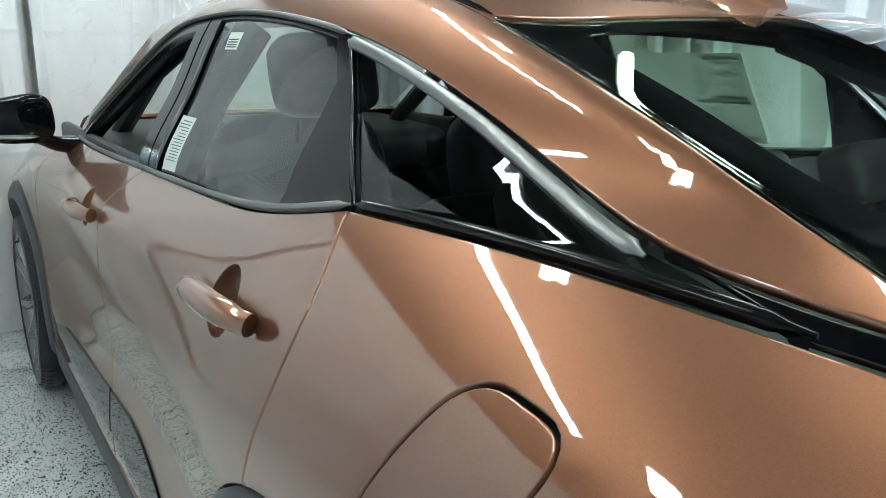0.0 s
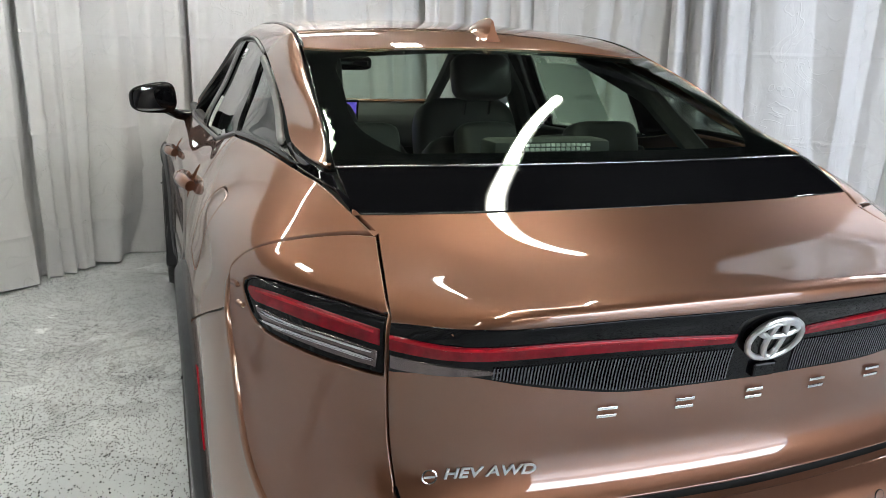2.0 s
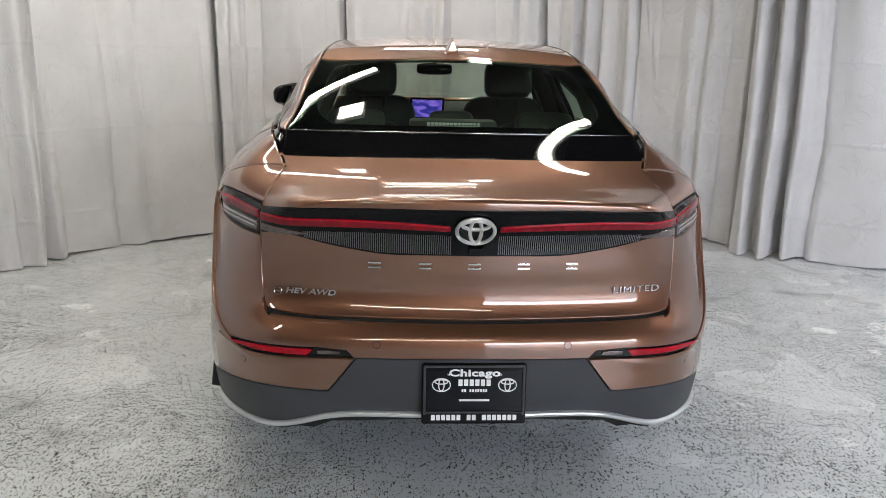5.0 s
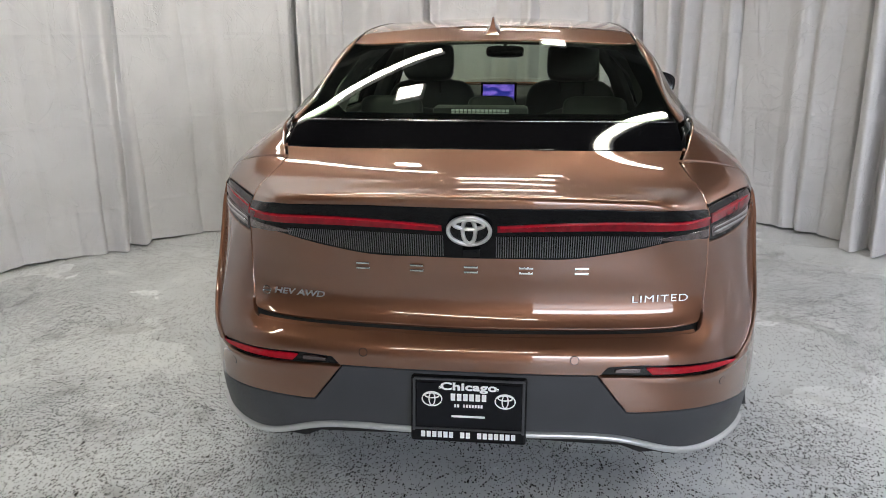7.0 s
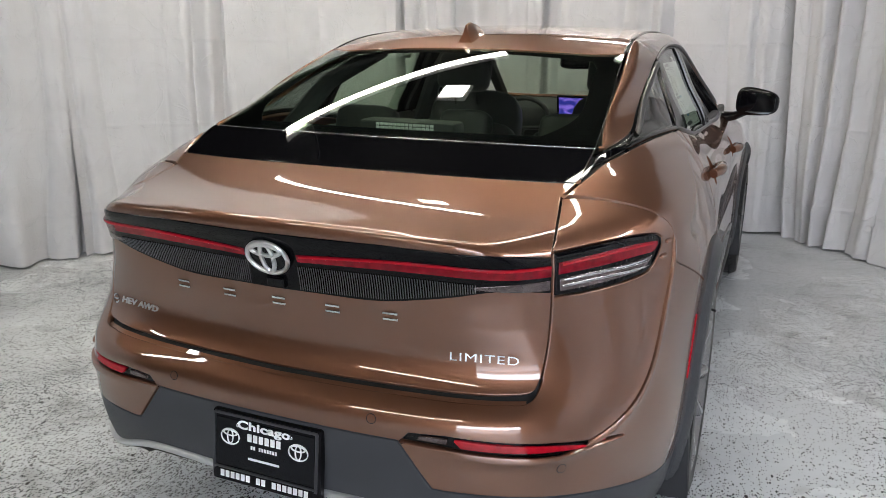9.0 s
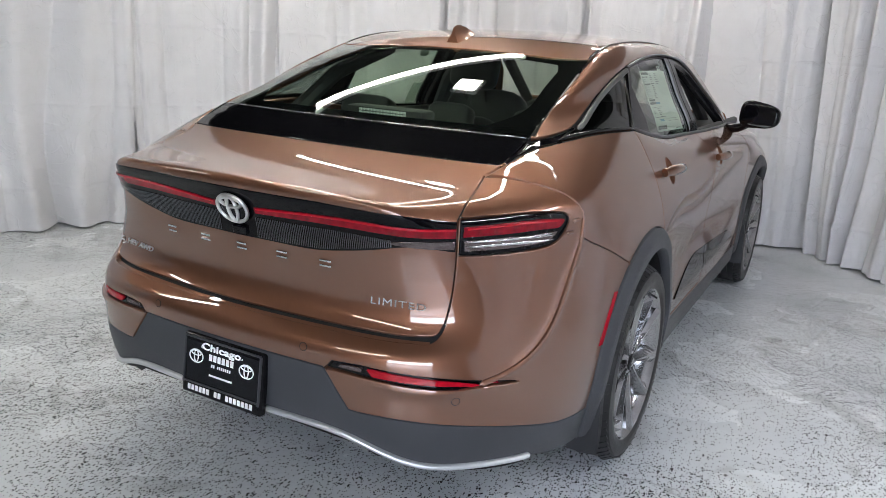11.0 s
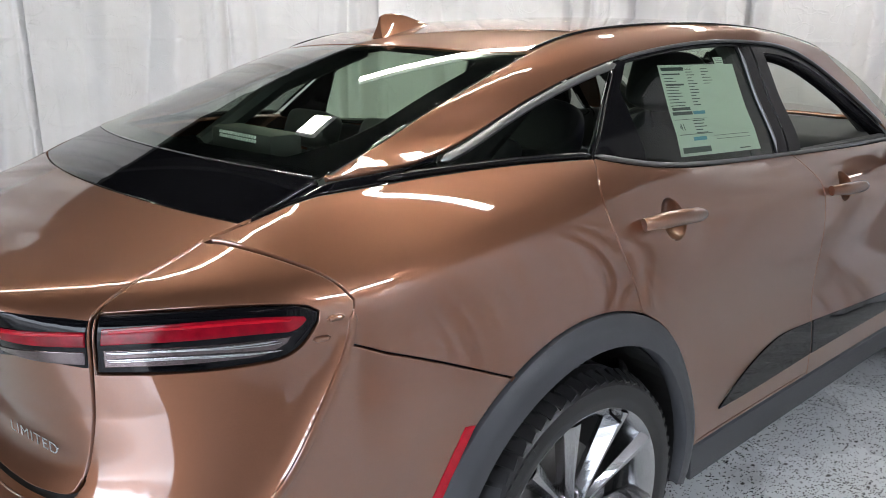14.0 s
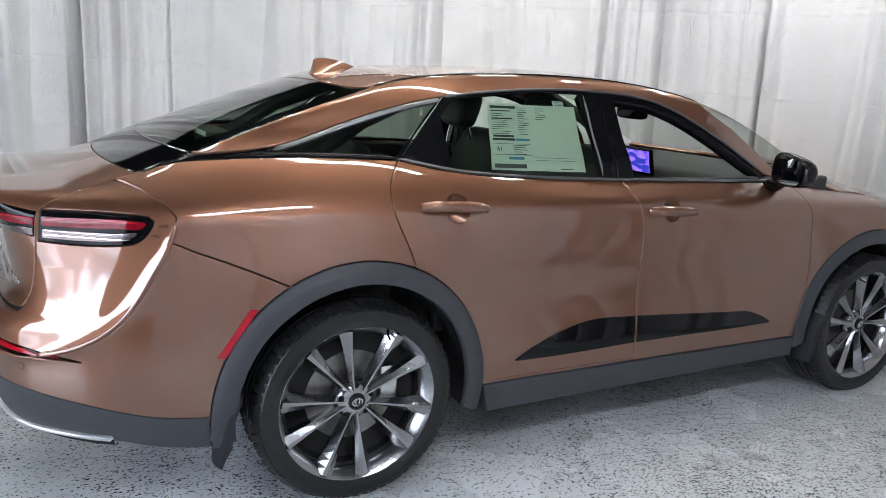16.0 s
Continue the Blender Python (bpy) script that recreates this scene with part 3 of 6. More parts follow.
def tube(bm, pts, r, n=8, squash=1.0):
    """A round bar along a line of points."""
    pts = [Vector(p) for p in pts]
    rings = []
    for i, p in enumerate(pts):
        t = (pts[min(i + 1, len(pts) - 1)] - pts[max(i - 1, 0)]).normalized()
        s = t.cross(Vector((0, 0, 1)) if abs(t.z) < 0.95 else Vector((1, 0, 0))).normalized()
        w = s.cross(t)
        rr = r[i] if isinstance(r, (list, tuple)) else r
        rings.append([bm.verts.new(p + rr * (math.cos(2 * math.pi * k / n) * s + squash * math.sin(2 * math.pi * k / n) * w)) for k in range(n)])
    for a, b in zip(rings, rings[1:]):
        for k in range(n):
            bm.faces.new((a[k], a[(k + 1) % n], b[(k + 1) % n], b[k]))
    bm.faces.new(rings[0])
    bm.faces.new(rings[-1][::-1])
    return bm


def curve(*pts, n=8):
    """A smooth line through chart points."""
    p = np.array(pts, float)
    if len(p) < 3:
        return [tuple(q) for q in p]
    t = np.r_[0, np.cumsum(np.linalg.norm(np.diff(p, axis=0), axis=1))]
    tt = np.unique(np.concatenate([np.linspace(a, b, n + 1) for a, b in zip(t, t[1:])]))
    cols = [spline(t, p[:, k])(tt) for k in range(p.shape[1])]
    return [tuple(q) for q in np.stack(cols, 1)]


def arc(cu, cv, r, a0, a1, n=28):
    return [(cu + r * math.cos(radians(a)), cv + r * math.sin(radians(a))) for a in np.linspace(a0, a1, n)]


def joined(*runs):
    out = []
    for r in runs:
        for q in r:
            if not out or math.dist(out[-1], q) > 1e-4:
                out.append(tuple(map(float, q)))
    if math.dist(out[0], out[-1]) < 1e-4:
        out.pop()
    return out


def rounded(corners, r, n=7):
    """A closed outline with its corners rounded off."""
    out = []
    for k, b in enumerate(np.array(corners, float)):
        a, c = np.array(corners[k - 1], float), np.array(corners[(k + 1) % len(corners)], float)
        p, q = b + (a - b) / np.linalg.norm(a - b) * r, b + (c - b) / np.linalg.norm(c - b) * r
        out += [tuple((1 - t) ** 2 * p + 2 * t * (1 - t) * b + t * t * q) for t in np.linspace(0, 1, n)]
    return joined(out)


def both_sides(half):
    """Closes a half outline that starts and ends on the middle line."""
    return joined(half, [(-u, v) for u, v in half[::-1]])


def dense(poly, step):
    out = []
    for a, b in zip(poly, poly[1:] + poly[:1]):
        k = max(1, math.ceil(math.dist(a, b) / step))
        out += [(a[0] + (b[0] - a[0]) * i / k, a[1] + (b[1] - a[1]) * i / k) for i in range(k)]
    return np.array(out)


def inset(poly, g):
    """Moves a closed outline inwards by g."""
    p = np.array(poly, float)
    area = 0.5 * np.sum(p[:, 0] * np.roll(p[:, 1], -1) - p[:, 1] * np.roll(p[:, 0], -1))
    e = np.roll(p, -1, 0) - p
    e /= np.linalg.norm(e, axis=1, keepdims=True) + 1e-12
    nrm = np.stack([-e[:, 1], e[:, 0]], 1) * np.sign(area)
    m = nrm + np.roll(nrm, 1, 0)
    m /= np.maximum((m * nrm).sum(1, keepdims=True), 0.5)
    return p + g * m


def inside(poly, q):
    p = np.array(poly)
    x0, y0 = p[:, 0][:, None], p[:, 1][:, None]
    x1, y1 = np.roll(p[:, 0], -1)[:, None], np.roll(p[:, 1], -1)[:, None]
    hit = ((y0 > q[:, 1]) != (y1 > q[:, 1])) & (q[:, 0] < (x1 - x0) * (q[:, 1] - y0) / (y1 - y0 + 1e-15) + x0)
    return hit.sum(0) % 2 == 1


def patch(name, outline, mat, parent, chart=None, holes=(), step=0.024, gap=0.0023, round_off=0.0016, lift=0.0, rim=0.014, mirror=False, label="", creases=None):
    """A pressed panel: the piece of the body's surface within an outline, with turned-in edges."""
    chart = chart or wrap
    main = inset(dense(list(outline), step * 0.7), gap + round_off)
    cuts = [inset(dense(list(h), step * 0.5), -(gap + round_off)) for h in holes]
    lo, hi = main.min(0), main.max(0)
    gu, gv = np.meshgrid(np.arange(lo[0], hi[0], step), np.arange(lo[1], hi[1], step * 0.87), indexing="ij")
    gu = gu + (np.arange(gu.shape[1]) % 2) * step * 0.5
    grid = np.stack([gu.ravel(), gv.ravel()], 1)
    keep = inside(inset(main, step * 0.35), grid) & inside(main, grid)
    for c in cuts:
        keep &= ~inside(inset(c, -step * 0.35), grid) & ~inside(c, grid)
    grid = grid[keep]
    if creases is not None:
        # Rows of vertices that follow a sharp crease.
        c = creases[inside(inset(main, 0.004), creases)]
        for h in cuts:
            c = c[~inside(inset(h, -0.004), c)]
        near = np.array([np.min(np.abs(c - g).sum(1)) for g in grid]) < step * 0.8
        grid = np.concatenate([grid[~near], c])
    loops, pts, edges = [main, *cuts], [], []
    for lp in loops:
        k = len(pts)
        pts += [Vector(q) for q in lp]
        edges += [(k + i, k + (i + 1) % len(lp)) for i in range(len(lp))]
    pts += [Vector(q) for q in grid]
    vc, _, fc, origin = delaunay_2d_cdt(pts, edges, [], 0, 1e-7)[:4]
    place = np.full(len(pts), -1)
    for i, came in enumerate(origin):
        place[list(came)] = i
    vc = np.array([tuple(v) for v in vc])
    tri = np.array([f for f in fc if len(f) == 3])
    mid = vc[tri].mean(1)
    ok = inside(main, mid)
    for c in cuts:
        ok &= ~inside(c, mid)
    tri = tri[ok]
    used = np.unique(tri)
    back_to = np.full(len(vc), -1)
    back_to[used] = np.arange(len(used))
    uv, tri = vc[used], back_to[tri]

    def raised(q):
        p = chart(q[:, 0], q[:, 1])
        n = normal_at(p)
        up = lift(q[:, 0], q[:, 1]) if callable(lift) else np.full(len(q), lift)
        return p + n * up[:, None], n

    p, n = raised(uv)
    f = np.cross(p[tri[:, 1]] - p[tri[:, 0]], p[tri[:, 2]] - p[tri[:, 0]])
    bad = (f * n[tri[:, 0]]).sum(1) < 0
    tri[bad] = tri[bad][:, ::-1]
    if callable(lift):
        n = np.zeros_like(p)
        f = np.cross(p[tri[:, 1]] - p[tri[:, 0]], p[tri[:, 2]] - p[tri[:, 0]])
        for k in range(3):
            np.add.at(n, tri[:, k], f)
        n /= np.linalg.norm(n, axis=1, keepdims=True) + 1e-12
    verts, norms, faces = [p], [n], [tuple(t) for t in tri]
    total = len(p)
    if rim:
        for i, lp in enumerate(loops):
            outer = inset(lp, -round_off if i == 0 else round_off)
            pa, na = raised(lp)
            pb, nb = raised(outer)
            o = pb - pa
            o /= np.linalg.norm(o, axis=1, keepdims=True) + 1e-12
            b = pb - nb * 0.0013
            c = pb - nb * rim
            mix = na + 1.2 * o
            mix /= np.linalg.norm(mix, axis=1, keepdims=True)
            k = len(lp)
            start = sum(len(q) for q in loops[:i])
            first = back_to[place[start:start + k]]
            rings = [first, total + np.arange(k), total + k + np.arange(k)]
            for ring, rn in ((b, mix), (c, o)):
                verts.append(ring)
                norms.append(rn)
            for s, (p0, p1, ref) in enumerate(((pa, b, na + o), (b, c, o))):
                w = np.cross(np.roll(p0, -1, 0) - p0, p1 - p0)
                good = (w * ref).sum(1) > 0
                for j in range(k):
                    h = (j + 1) % k
                    q = (rings[s][j], rings[s][h], rings[s + 1][h], rings[s + 1][j])
                    if len(set(q)) == 4 and min(q) >= 0:
                        faces.append(q if good[j] else q[::-1])
            total += 2 * k
    verts, norms = np.concatenate(verts), np.concatenate(norms)
    if mirror:
        verts, norms = verts * (-1, 1, 1), norms * (-1, 1, 1)
        faces = [t[::-1] for t in faces]
    return sheet(name, verts, faces, mat, parent, label, norms)


def bead(name, line, wide, high, mat, parent, chart=None, lift=0.0, mirror=False, label="", step=0.02):
    """A moulding that lies along a line on the body."""
    chart = chart or wrap
    q = [np.array(line[0])]
    for a, b in zip(line, line[1:]):
        k = max(1, math.ceil(math.dist(a, b) / step))
        q += [np.array(a) + (np.array(b) - np.array(a)) * i / k for i in range(1, k + 1)]
    q = np.array(q)
    p = chart(q[:, 0], q[:, 1])
    n = normal_at(p)
    if len(n) > 24:
        # Even out the lean, so that the moulding keeps one clean highlight.
        pad = np.concatenate([np.repeat(n[:1], 6, 0), n, np.repeat(n[-1:], 6, 0)])
        n = sum(pad[k:k + len(n)] for k in range(13)) / 13
        n /= np.linalg.norm(n, axis=1, keepdims=True)
        p[2:-2] = (p[:-4] + p[1:-3] + p[2:-2] + p[3:-1] + p[4:]) / 5
    p = p + n * lift
    t = np.gradient(p, axis=0)
    t /= np.linalg.norm(t, axis=1, keepdims=True) + 1e-12
    s = np.cross(t, n)
    s /= np.linalg.norm(s, axis=1, keepdims=True) + 1e-12
    shape = [(-0.5, -0.6), (-0.5, 0.25), (-0.42, 0.7), (-0.2, 0.97), (0.2, 0.97), (0.42, 0.7), (0.5, 0.25), (0.5, -0.6)]
    ends = np.clip(np.minimum(np.arange(len(p)), np.arange(len(p))[::-1]) / 2.0, 0.25, 1)[:, None]
    rings = np.stack([p + s * (a * wide) * ends + n * (b * high) * ends for a, b in shape], 1)
    m = len(shape)
    verts = rings.reshape(-1, 3)
    faces = [(i * m + j, i * m + (j + 1) % m, (i + 1) * m + (j + 1) % m, (i + 1) * m + j) for i in range(len(p) - 1) for j in range(m)]
    faces += [tuple(range(m)), tuple(range((len(p) - 1) * m, len(p) * m))[::-1]]
    if mirror:
        verts = verts * (-1, 1, 1)
    bm = bmesh.new()
    vs = [bm.verts.new(v) for v in verts]
    for fc in faces:
        bm.faces.new([vs[i] for i in fc])
    return part(name, bm, mat, parent, label, True)


def lettering(name, words, size, depth, m, mat, parent, label="", wide=1.0, spacing=1.0, thin=0.0, slant=0.0):
    """Raised letters in the built-in font, as a mesh."""
    cu = bpy.data.curves.new(name, "FONT")
    cu.body, cu.size, cu.extrude, cu.align_x, cu.align_y, cu.space_character = words, size, depth, "CENTER", "CENTER", spacing
    cu.offset, cu.shear = thin, slant
    tmp = bpy.data.objects.new(name, cu)
    scene.collection.objects.link(tmp)
    me = bpy.data.meshes.new_from_object(tmp.evaluated_get(bpy.context.evaluated_depsgraph_get()))
    bpy.data.objects.remove(tmp)
    me.name = name
    me.transform(m @ Matrix.Diagonal((wide, 1, 1, 1)))
    me.materials.clear()
    me.materials.append(mat)
    ob = new(name, me)
    ob.parent = host(parent)
    return tagged(ob, label)


def seat_frame(u, v, side=1, lift=0.0):
    """A frame on the rear of the body: x along the surface, y up it, z out of it."""
    p = wrap([u], [v])
    n = Vector(normal_at(p)[0])
    across = Vector((0, 0, 1)).cross(n).normalized()
    up = n.cross(across)
    m = Matrix((across, up, n)).transposed().to_4x4()
    m.translation = Vector(p[0]) + n * lift
    return m


# ---- the room ----
GROUND = -0.018


def build_room():
    bm = boxed((0, 0.5, GROUND - 0.05), (13, 13, 0.1))
    tagged(part("floor", bm, FLOOR), "pale grey epoxy floor with dark chips and scuffs", "floor", kind="structure")
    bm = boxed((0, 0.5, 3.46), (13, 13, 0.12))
    tagged(part("ceiling", bm, CEILING), "sheet ceiling coloured near black for dark reflections, with dark painted beams", "ceiling", kind="structure")
    tagged(part("wall_west", boxed((-6.45, 0.5, 1.693), (0.1, 13, 3.414)), WALL), "unseen side wall behind the drapes, coloured dark like a void", "wall", kind="structure")
    tagged(part("wall_east", boxed((6.45, 0.5, 1.693), (0.1, 13, 3.414)), WALL), "unseen side wall behind the drapes, coloured dark like a void", "wall", kind="structure")
    tagged(part("wall_north", boxed((0, 6.95, 1.693), (13, 0.1, 3.414)), WALL), "unseen end wall behind the drapes, coloured dark like a void", "wall", kind="structure")
    bm = bmesh.new()
    block(bm, (-2.85, -5.05, 1.693), (7.3, 0.16, 3.414))
    block(bm, (6.05, -5.05, 1.693), (0.9, 0.16, 3.414))
    block(bm, (3.2, -5.05, 3.15), (4.8, 0.16, 0.5))
    tagged(part("wall_south", bm, WALL), "unseen wall, coloured dark, with an open garage doorway", "wall", kind="structure")
    tagged(part("backdrop", boxed((3.2, -6.4, 2.1), (9, 0.02, 5.2)), DAY), "bright daylight outside the doorway", "backdrop", kind="structure")
    for y in (-3.2, -1.0, 1.2, 3.9, 5.6):
        ob = part("ceiling_beam", boxed((0, y, 3.32), (12.8, 0.12, 0.16), 0.008), BEAM)
        tagged(ob, "dark painted steel ceiling beam", "beam", "ceiling beams", "structure")


def lamp_bar(a, b, label, light=None):
    a, b = Vector(a), Vector(b)
    mid, way = (a + b) / 2, b - a
    m = Matrix.Translation(mid) @ Matrix.Rotation(math.atan2(way.y, way.x), 4, "Z")
    root = hollow("tube_lamp", label, "lamp")
    root["group"] = "tube lamps"
    bm = block(bmesh.new(), (0, 0, 0.045), (way.length, 0.09, 0.05), 0.008)
    bm.transform(m)
    part("housing", bm, WHITE_PRINT, root)
    bm = tube(bmesh.new(), [m @ Vector((s * (way.length / 2 - 0.02), 0, 0)) for s in (-1, -0.33, 0.33, 1)], 0.032, 10)
    part("tube", bm, light or TUBE, root, "bright white tube", True)
    for s in (-0.4, 0.4):
        part("hanger", tube(bmesh.new(), [m @ Vector((s * way.length, 0, 0.06)), m @ Vector((s * way.length, 0, 3.4 - mid.z))], 0.006, 6), BEAM, root)


def lamp_panel(x, y, wide, turn=0.0):
    root = hollow("panel_lamp", "square white ceiling lamp panel, lit", "lamp")
    root["group"] = "panel lamps"
    m = pose(x, y, 3.02, 0, 0, turn)
    bm = block(bmesh.new(), (0, 0, 0.02), (wide + 0.04, wide * 0.8 + 0.04, 0.04), 0.006)
    bm.transform(m)
    part("housing", bm, WHITE_PRINT, root)
    bm = block(bmesh.new(), (0, 0, -0.006), (wide, wide * 0.8, 0.01), 0.003)
    bm.transform(m)
    part("diffuser", bm, PANEL, root, "lit white diffuser")
    bm = tube(bmesh.new(), [m @ Vector((0, 0, 0.03)), m @ Vector((0, 0, 0.4))], 0.008, 6)
    part("hanger", bm, BEAM, root)


DRAPE_X = (-5.2, -4.75, -4.25, -3.75, -2.75, -1.75, -0.7, 0.4, 1.35, 2.3, 3.3, 4.2, 4.9, 5.2)
DRAPE_Y = (-3.2, -1.2, 0.5, 1.75, 3.30, 4.25, 5.05, 5.30, 5.15, 4.10, 3.35, 2.4, 0.8, -1.2)


# Where each drape begins along the rail, the pitch and depth of its folds, and how far its first edge stands open at the foot.
DRAPES = ((0.0, 0.26, 0.07, 0), (1.3, 0.22, 0.07, 0), (2.6, 0.25, 0.08, 0), (3.82, 0.24, 0.07, 0.05), (4.65, 0.21, 0.07, 0.012), (5.92, 0.24, 0.065, 0.012),
          (7.08, 0.36, 0.035, 0), (8.37, 0.145, 0.05, 0.05), (9.6, 0.27, 0.045, 0.02), (10.57, 0.22, 0.055, 0), (11.47, 0.24, 0.07, 0.15),
          (12.5, 0.30, 0.055, 0), (13.5, 0.25, 0.10, 0.035), (14.7, 0.28, 0.09, 0), (15.9, 0.25, 0.08, 0), (17.1, 0.26, 0.08, 0.02), (18.3, 0.25, 0.07, 0))


TOP = 2.7


def build_drapes():
    pts = np.array(curve(*zip(DRAPE_X, DRAPE_Y), n=24))
    s = np.r_[0, np.cumsum(np.linalg.norm(np.diff(pts, axis=0), axis=1))]
    at = lambda d: np.stack([np.interp(d, s, pts[:, k]) for k in (0, 1)], -1)
    rng = np.random.default_rng(7)
    ends = [q[0] for q in DRAPES[1:]] + [s[-1]]
    for k, ((edge, pitch, deep, spread), end) in enumerate(zip(DRAPES, ends)):
        cols, rows = int((end - edge + 0.2) / 0.0085), 48
        d0 = np.linspace(edge - (0.0 if spread else 0.05), end + 0.2, cols)
        # The pitch of the folds wanders, and here and there the cloth hangs flat.
        rate = 1 + 0.38 * np.sin(d0 * 2.3 + 1.3 * k) + 0.32 * np.sin(d0 * 5.1 + 2.1 * k)
        ph = math.pi * np.cumsum(rate) * (d0[1] - d0[0]) / pitch + k * 1.7
        amp = 1.7 * deep * np.clip(0.75 + 0.45 * np.sin(d0 * 2.9 + k) + 0.3 * np.sin(d0 * 6.7 + 2.4 * k), 0.12, 1.5)
        lean = float(rng.uniform(-0.35, 0.35))
        creases = rng.uniform(0.25, 2.4, 4)
        spots = rng.uniform(0, 1, (7, 4))
        verts = []
        for i, h in enumerate(np.linspace(GROUND + 0.003, TOP, rows)):
            low = max(0.0, 1 - h / 0.9)
            d = d0 + spread * (1 - h / TOP) * np.clip(1 - (d0 - edge) / 0.5, 0, 1)
            tan = (at(d + 0.02) - at(d - 0.02)) / 0.04
            nor = np.stack([-tan[:, 1], tan[:, 0]], -1)
            w = ph + 0.55 * np.sin(d * 5 + h * 1.8 + k) * low + 0.30 * np.sin(h * 1.5 + d * 3 + k) + lean * (h - 1.6)
            hump = np.abs(np.sin(w)) ** 0.85
            fold = hump + 0.22 * np.sin(2.7 * w + 0.6 * h) + 0.30 * np.sin(0.43 * w + 0.7 * h + k)
            off = -amp * (0.85 + 0.3 * low) * fold - 0.05 * low * np.sin(d * 3.3 + k) + 0.006 * np.sin(h * 3 + d * 7 + k)
            for c in creases:
                q = (h - c - 0.06 * np.sin(d * 2 + 5 * c)) / 0.035
                off = off - 0.006 * np.exp(-q * q) * (0.5 + 0.5 * np.sin(d * 9 + 7 * c))
            # Tugged spots, where the cloth is drawn into short slanting ridges.
            for a, b, c, e in spots:
                x, z = d - (edge + a * (end - edge)), h - (0.15 + 2.1 * b)
                u, v = x * math.cos(6 * c) + z * math.sin(6 * c), -x * math.sin(6 * c) + z * math.cos(6 * c)
                off = off - 0.016 * np.exp(-(u / 0.16) ** 2 - (v / 0.028) ** 2) * (0.6 + 0.6 * e) + 0.009 * np.exp(-(u / 0.14) ** 2 - ((v - 0.055) / 0.03) ** 2)
            tuck = 0.12 * np.clip((d0 - end + 0.04) / 0.12, 0, 1)
            xy = at(d) + nor * (off + tuck)[:, None]
            hem = (0.003 + 0.012 * (0.5 + 0.5 * np.sin(d * 6.5 + k))) if i == 0 else 0
            verts.append(np.column_stack([xy, np.full(cols, h) + hem]))
        verts = np.concatenate(verts)
        faces = [(q * cols + c, q * cols + c + 1, (q + 1) * cols + c + 1, (q + 1) * cols + c) for q in range(rows - 1) for c in range(cols - 1)]
        root = hollow("curtain", "light grey cloth drape hanging in soft folds", "curtain")
        root["group"] = "drapes round the car"
        sheet("cloth", verts, faces, CLOTH, root)
        top = [(*at(np.array([q]))[0], TOP + 0.01) for q in np.linspace(edge, end, 9)]
        part("header_tape", tube(bmesh.new(), top, 0.012, 6), BEAM, root)
    for q in np.arange(0.4, s[-1], 2.4):
        x, y = at(np.array([q]))[0] * 1.03
        tagged(part("curtain_post", tube(bmesh.new(), [(x, y, GROUND), (x, y, 1.2), (x, y, TOP + 0.06)], 0.02, 8), BEAM), "steel post that holds up the curtain rail", "post", "curtain posts", "structure")
    rail = [(x, y, TOP + 0.045) for x, y in pts[::6]]
    tagged(part("curtain_rail", tube(bmesh.new(), rail, 0.018, 8), BEAM), "bent steel rail carrying the drapes", "rail", kind="structure")


build_room()
lamp_bar((-0.58, 3.14, 3.0), (-2.2, 2.2, 3.0), "long white tube lamp hung from the ceiling, lit, some added as fill")
lamp_bar((1.28, 2.56, 3.0), (-0.02, 1.20, 3.0), "long white tube lamp hung from the ceiling, lit, some added as fill")
# Unseen tube added behind the camera to brighten the floor and the rear.
lamp_bar((0.6, -2.4, 3.0), (-1.3, -3.4, 3.0), "long white tube lamp hung from the ceiling, lit, some added as fill")
# Three more unseen tubes, added as fill on the left, right and front.
lamp_bar((-2.3, -0.6, 3.0), (-3.9, -1.5, 3.0), "long white tube lamp hung from the ceiling, lit, some added as fill", FILL_LEFT)
lamp_bar((3.75, 0.2, 3.0), (3.3, 2.0, 3.0), "long white tube lamp hung from the ceiling, lit, some added as fill", FILL_RIGHT)
lamp_bar((0.45, 4.55, 3.0), (-0.55, 4.68, 3.0), "long white tube lamp hung from the ceiling, lit, some added as fill", FILL_FRONT)
lamp_panel(-0.77, 2.43, 0.20)
lamp_panel(0.38, 3.4, 0.20)
lamp_panel(-2.0, 1.62, 0.22)
lamp_bar((-0.08, 1.02, 3.0), (-1.15, -0.12, 3.0), "long white tube lamp hung from the ceiling, lit, some added as fill")
build_drapes()


# ---- the car ----
CAR_POSE = pose(0.005, -0.004, 0, 0, 0, 0.9) @ Matrix.Diagonal((1, 1.014, 1, 1))
car = hollow("car", "bronze metallic fastback saloon parked on the shop floor", "car")
car.matrix_basis = CAR_POSE
HUB_R, HUB_F, HUB_Z = 1.190, 4.0, 0.352
AU, AF, AV, ARCH = u_of(HUB_R) + 0.007, u_of(HUB_F), 0.360, 0.514
ARCH_F = 0.504
BELT = spline((2.06, 2.21, 2.423, 2.823, 3.17, 3.939, 4.2), (1.206, 1.176, 1.149, 1.129, 1.119, 1.103, 1.098))
DLO = spline((1.40, 1.513, 1.617, 1.91, 2.295, 2.535, 2.917, 3.093, 3.375, 3.686, 3.971), (1.2175, 1.2265, 1.240, 1.334, 1.435, 1.466, 1.487, 1.483, 1.452, 1.324, 1.138))
DOOR_1 = curve((2.066, 1.204), (2.007, 1.12), (2.012, 1.024), (2.055, 0.917), (2.084, 0.845))
DOOR_2 = curve((3.09, 1.121), (3.108, 1.08), (3.138, 0.955), (3.150, 0.73), (3.158, 0.55), (3.163, 0.340))
DOOR_3 = curve((4.12, 1.10), (4.165, 1.06), (4.193, 0.89), (4.222, 0.721), (4.204, 0.522), (4.165, 0.340))
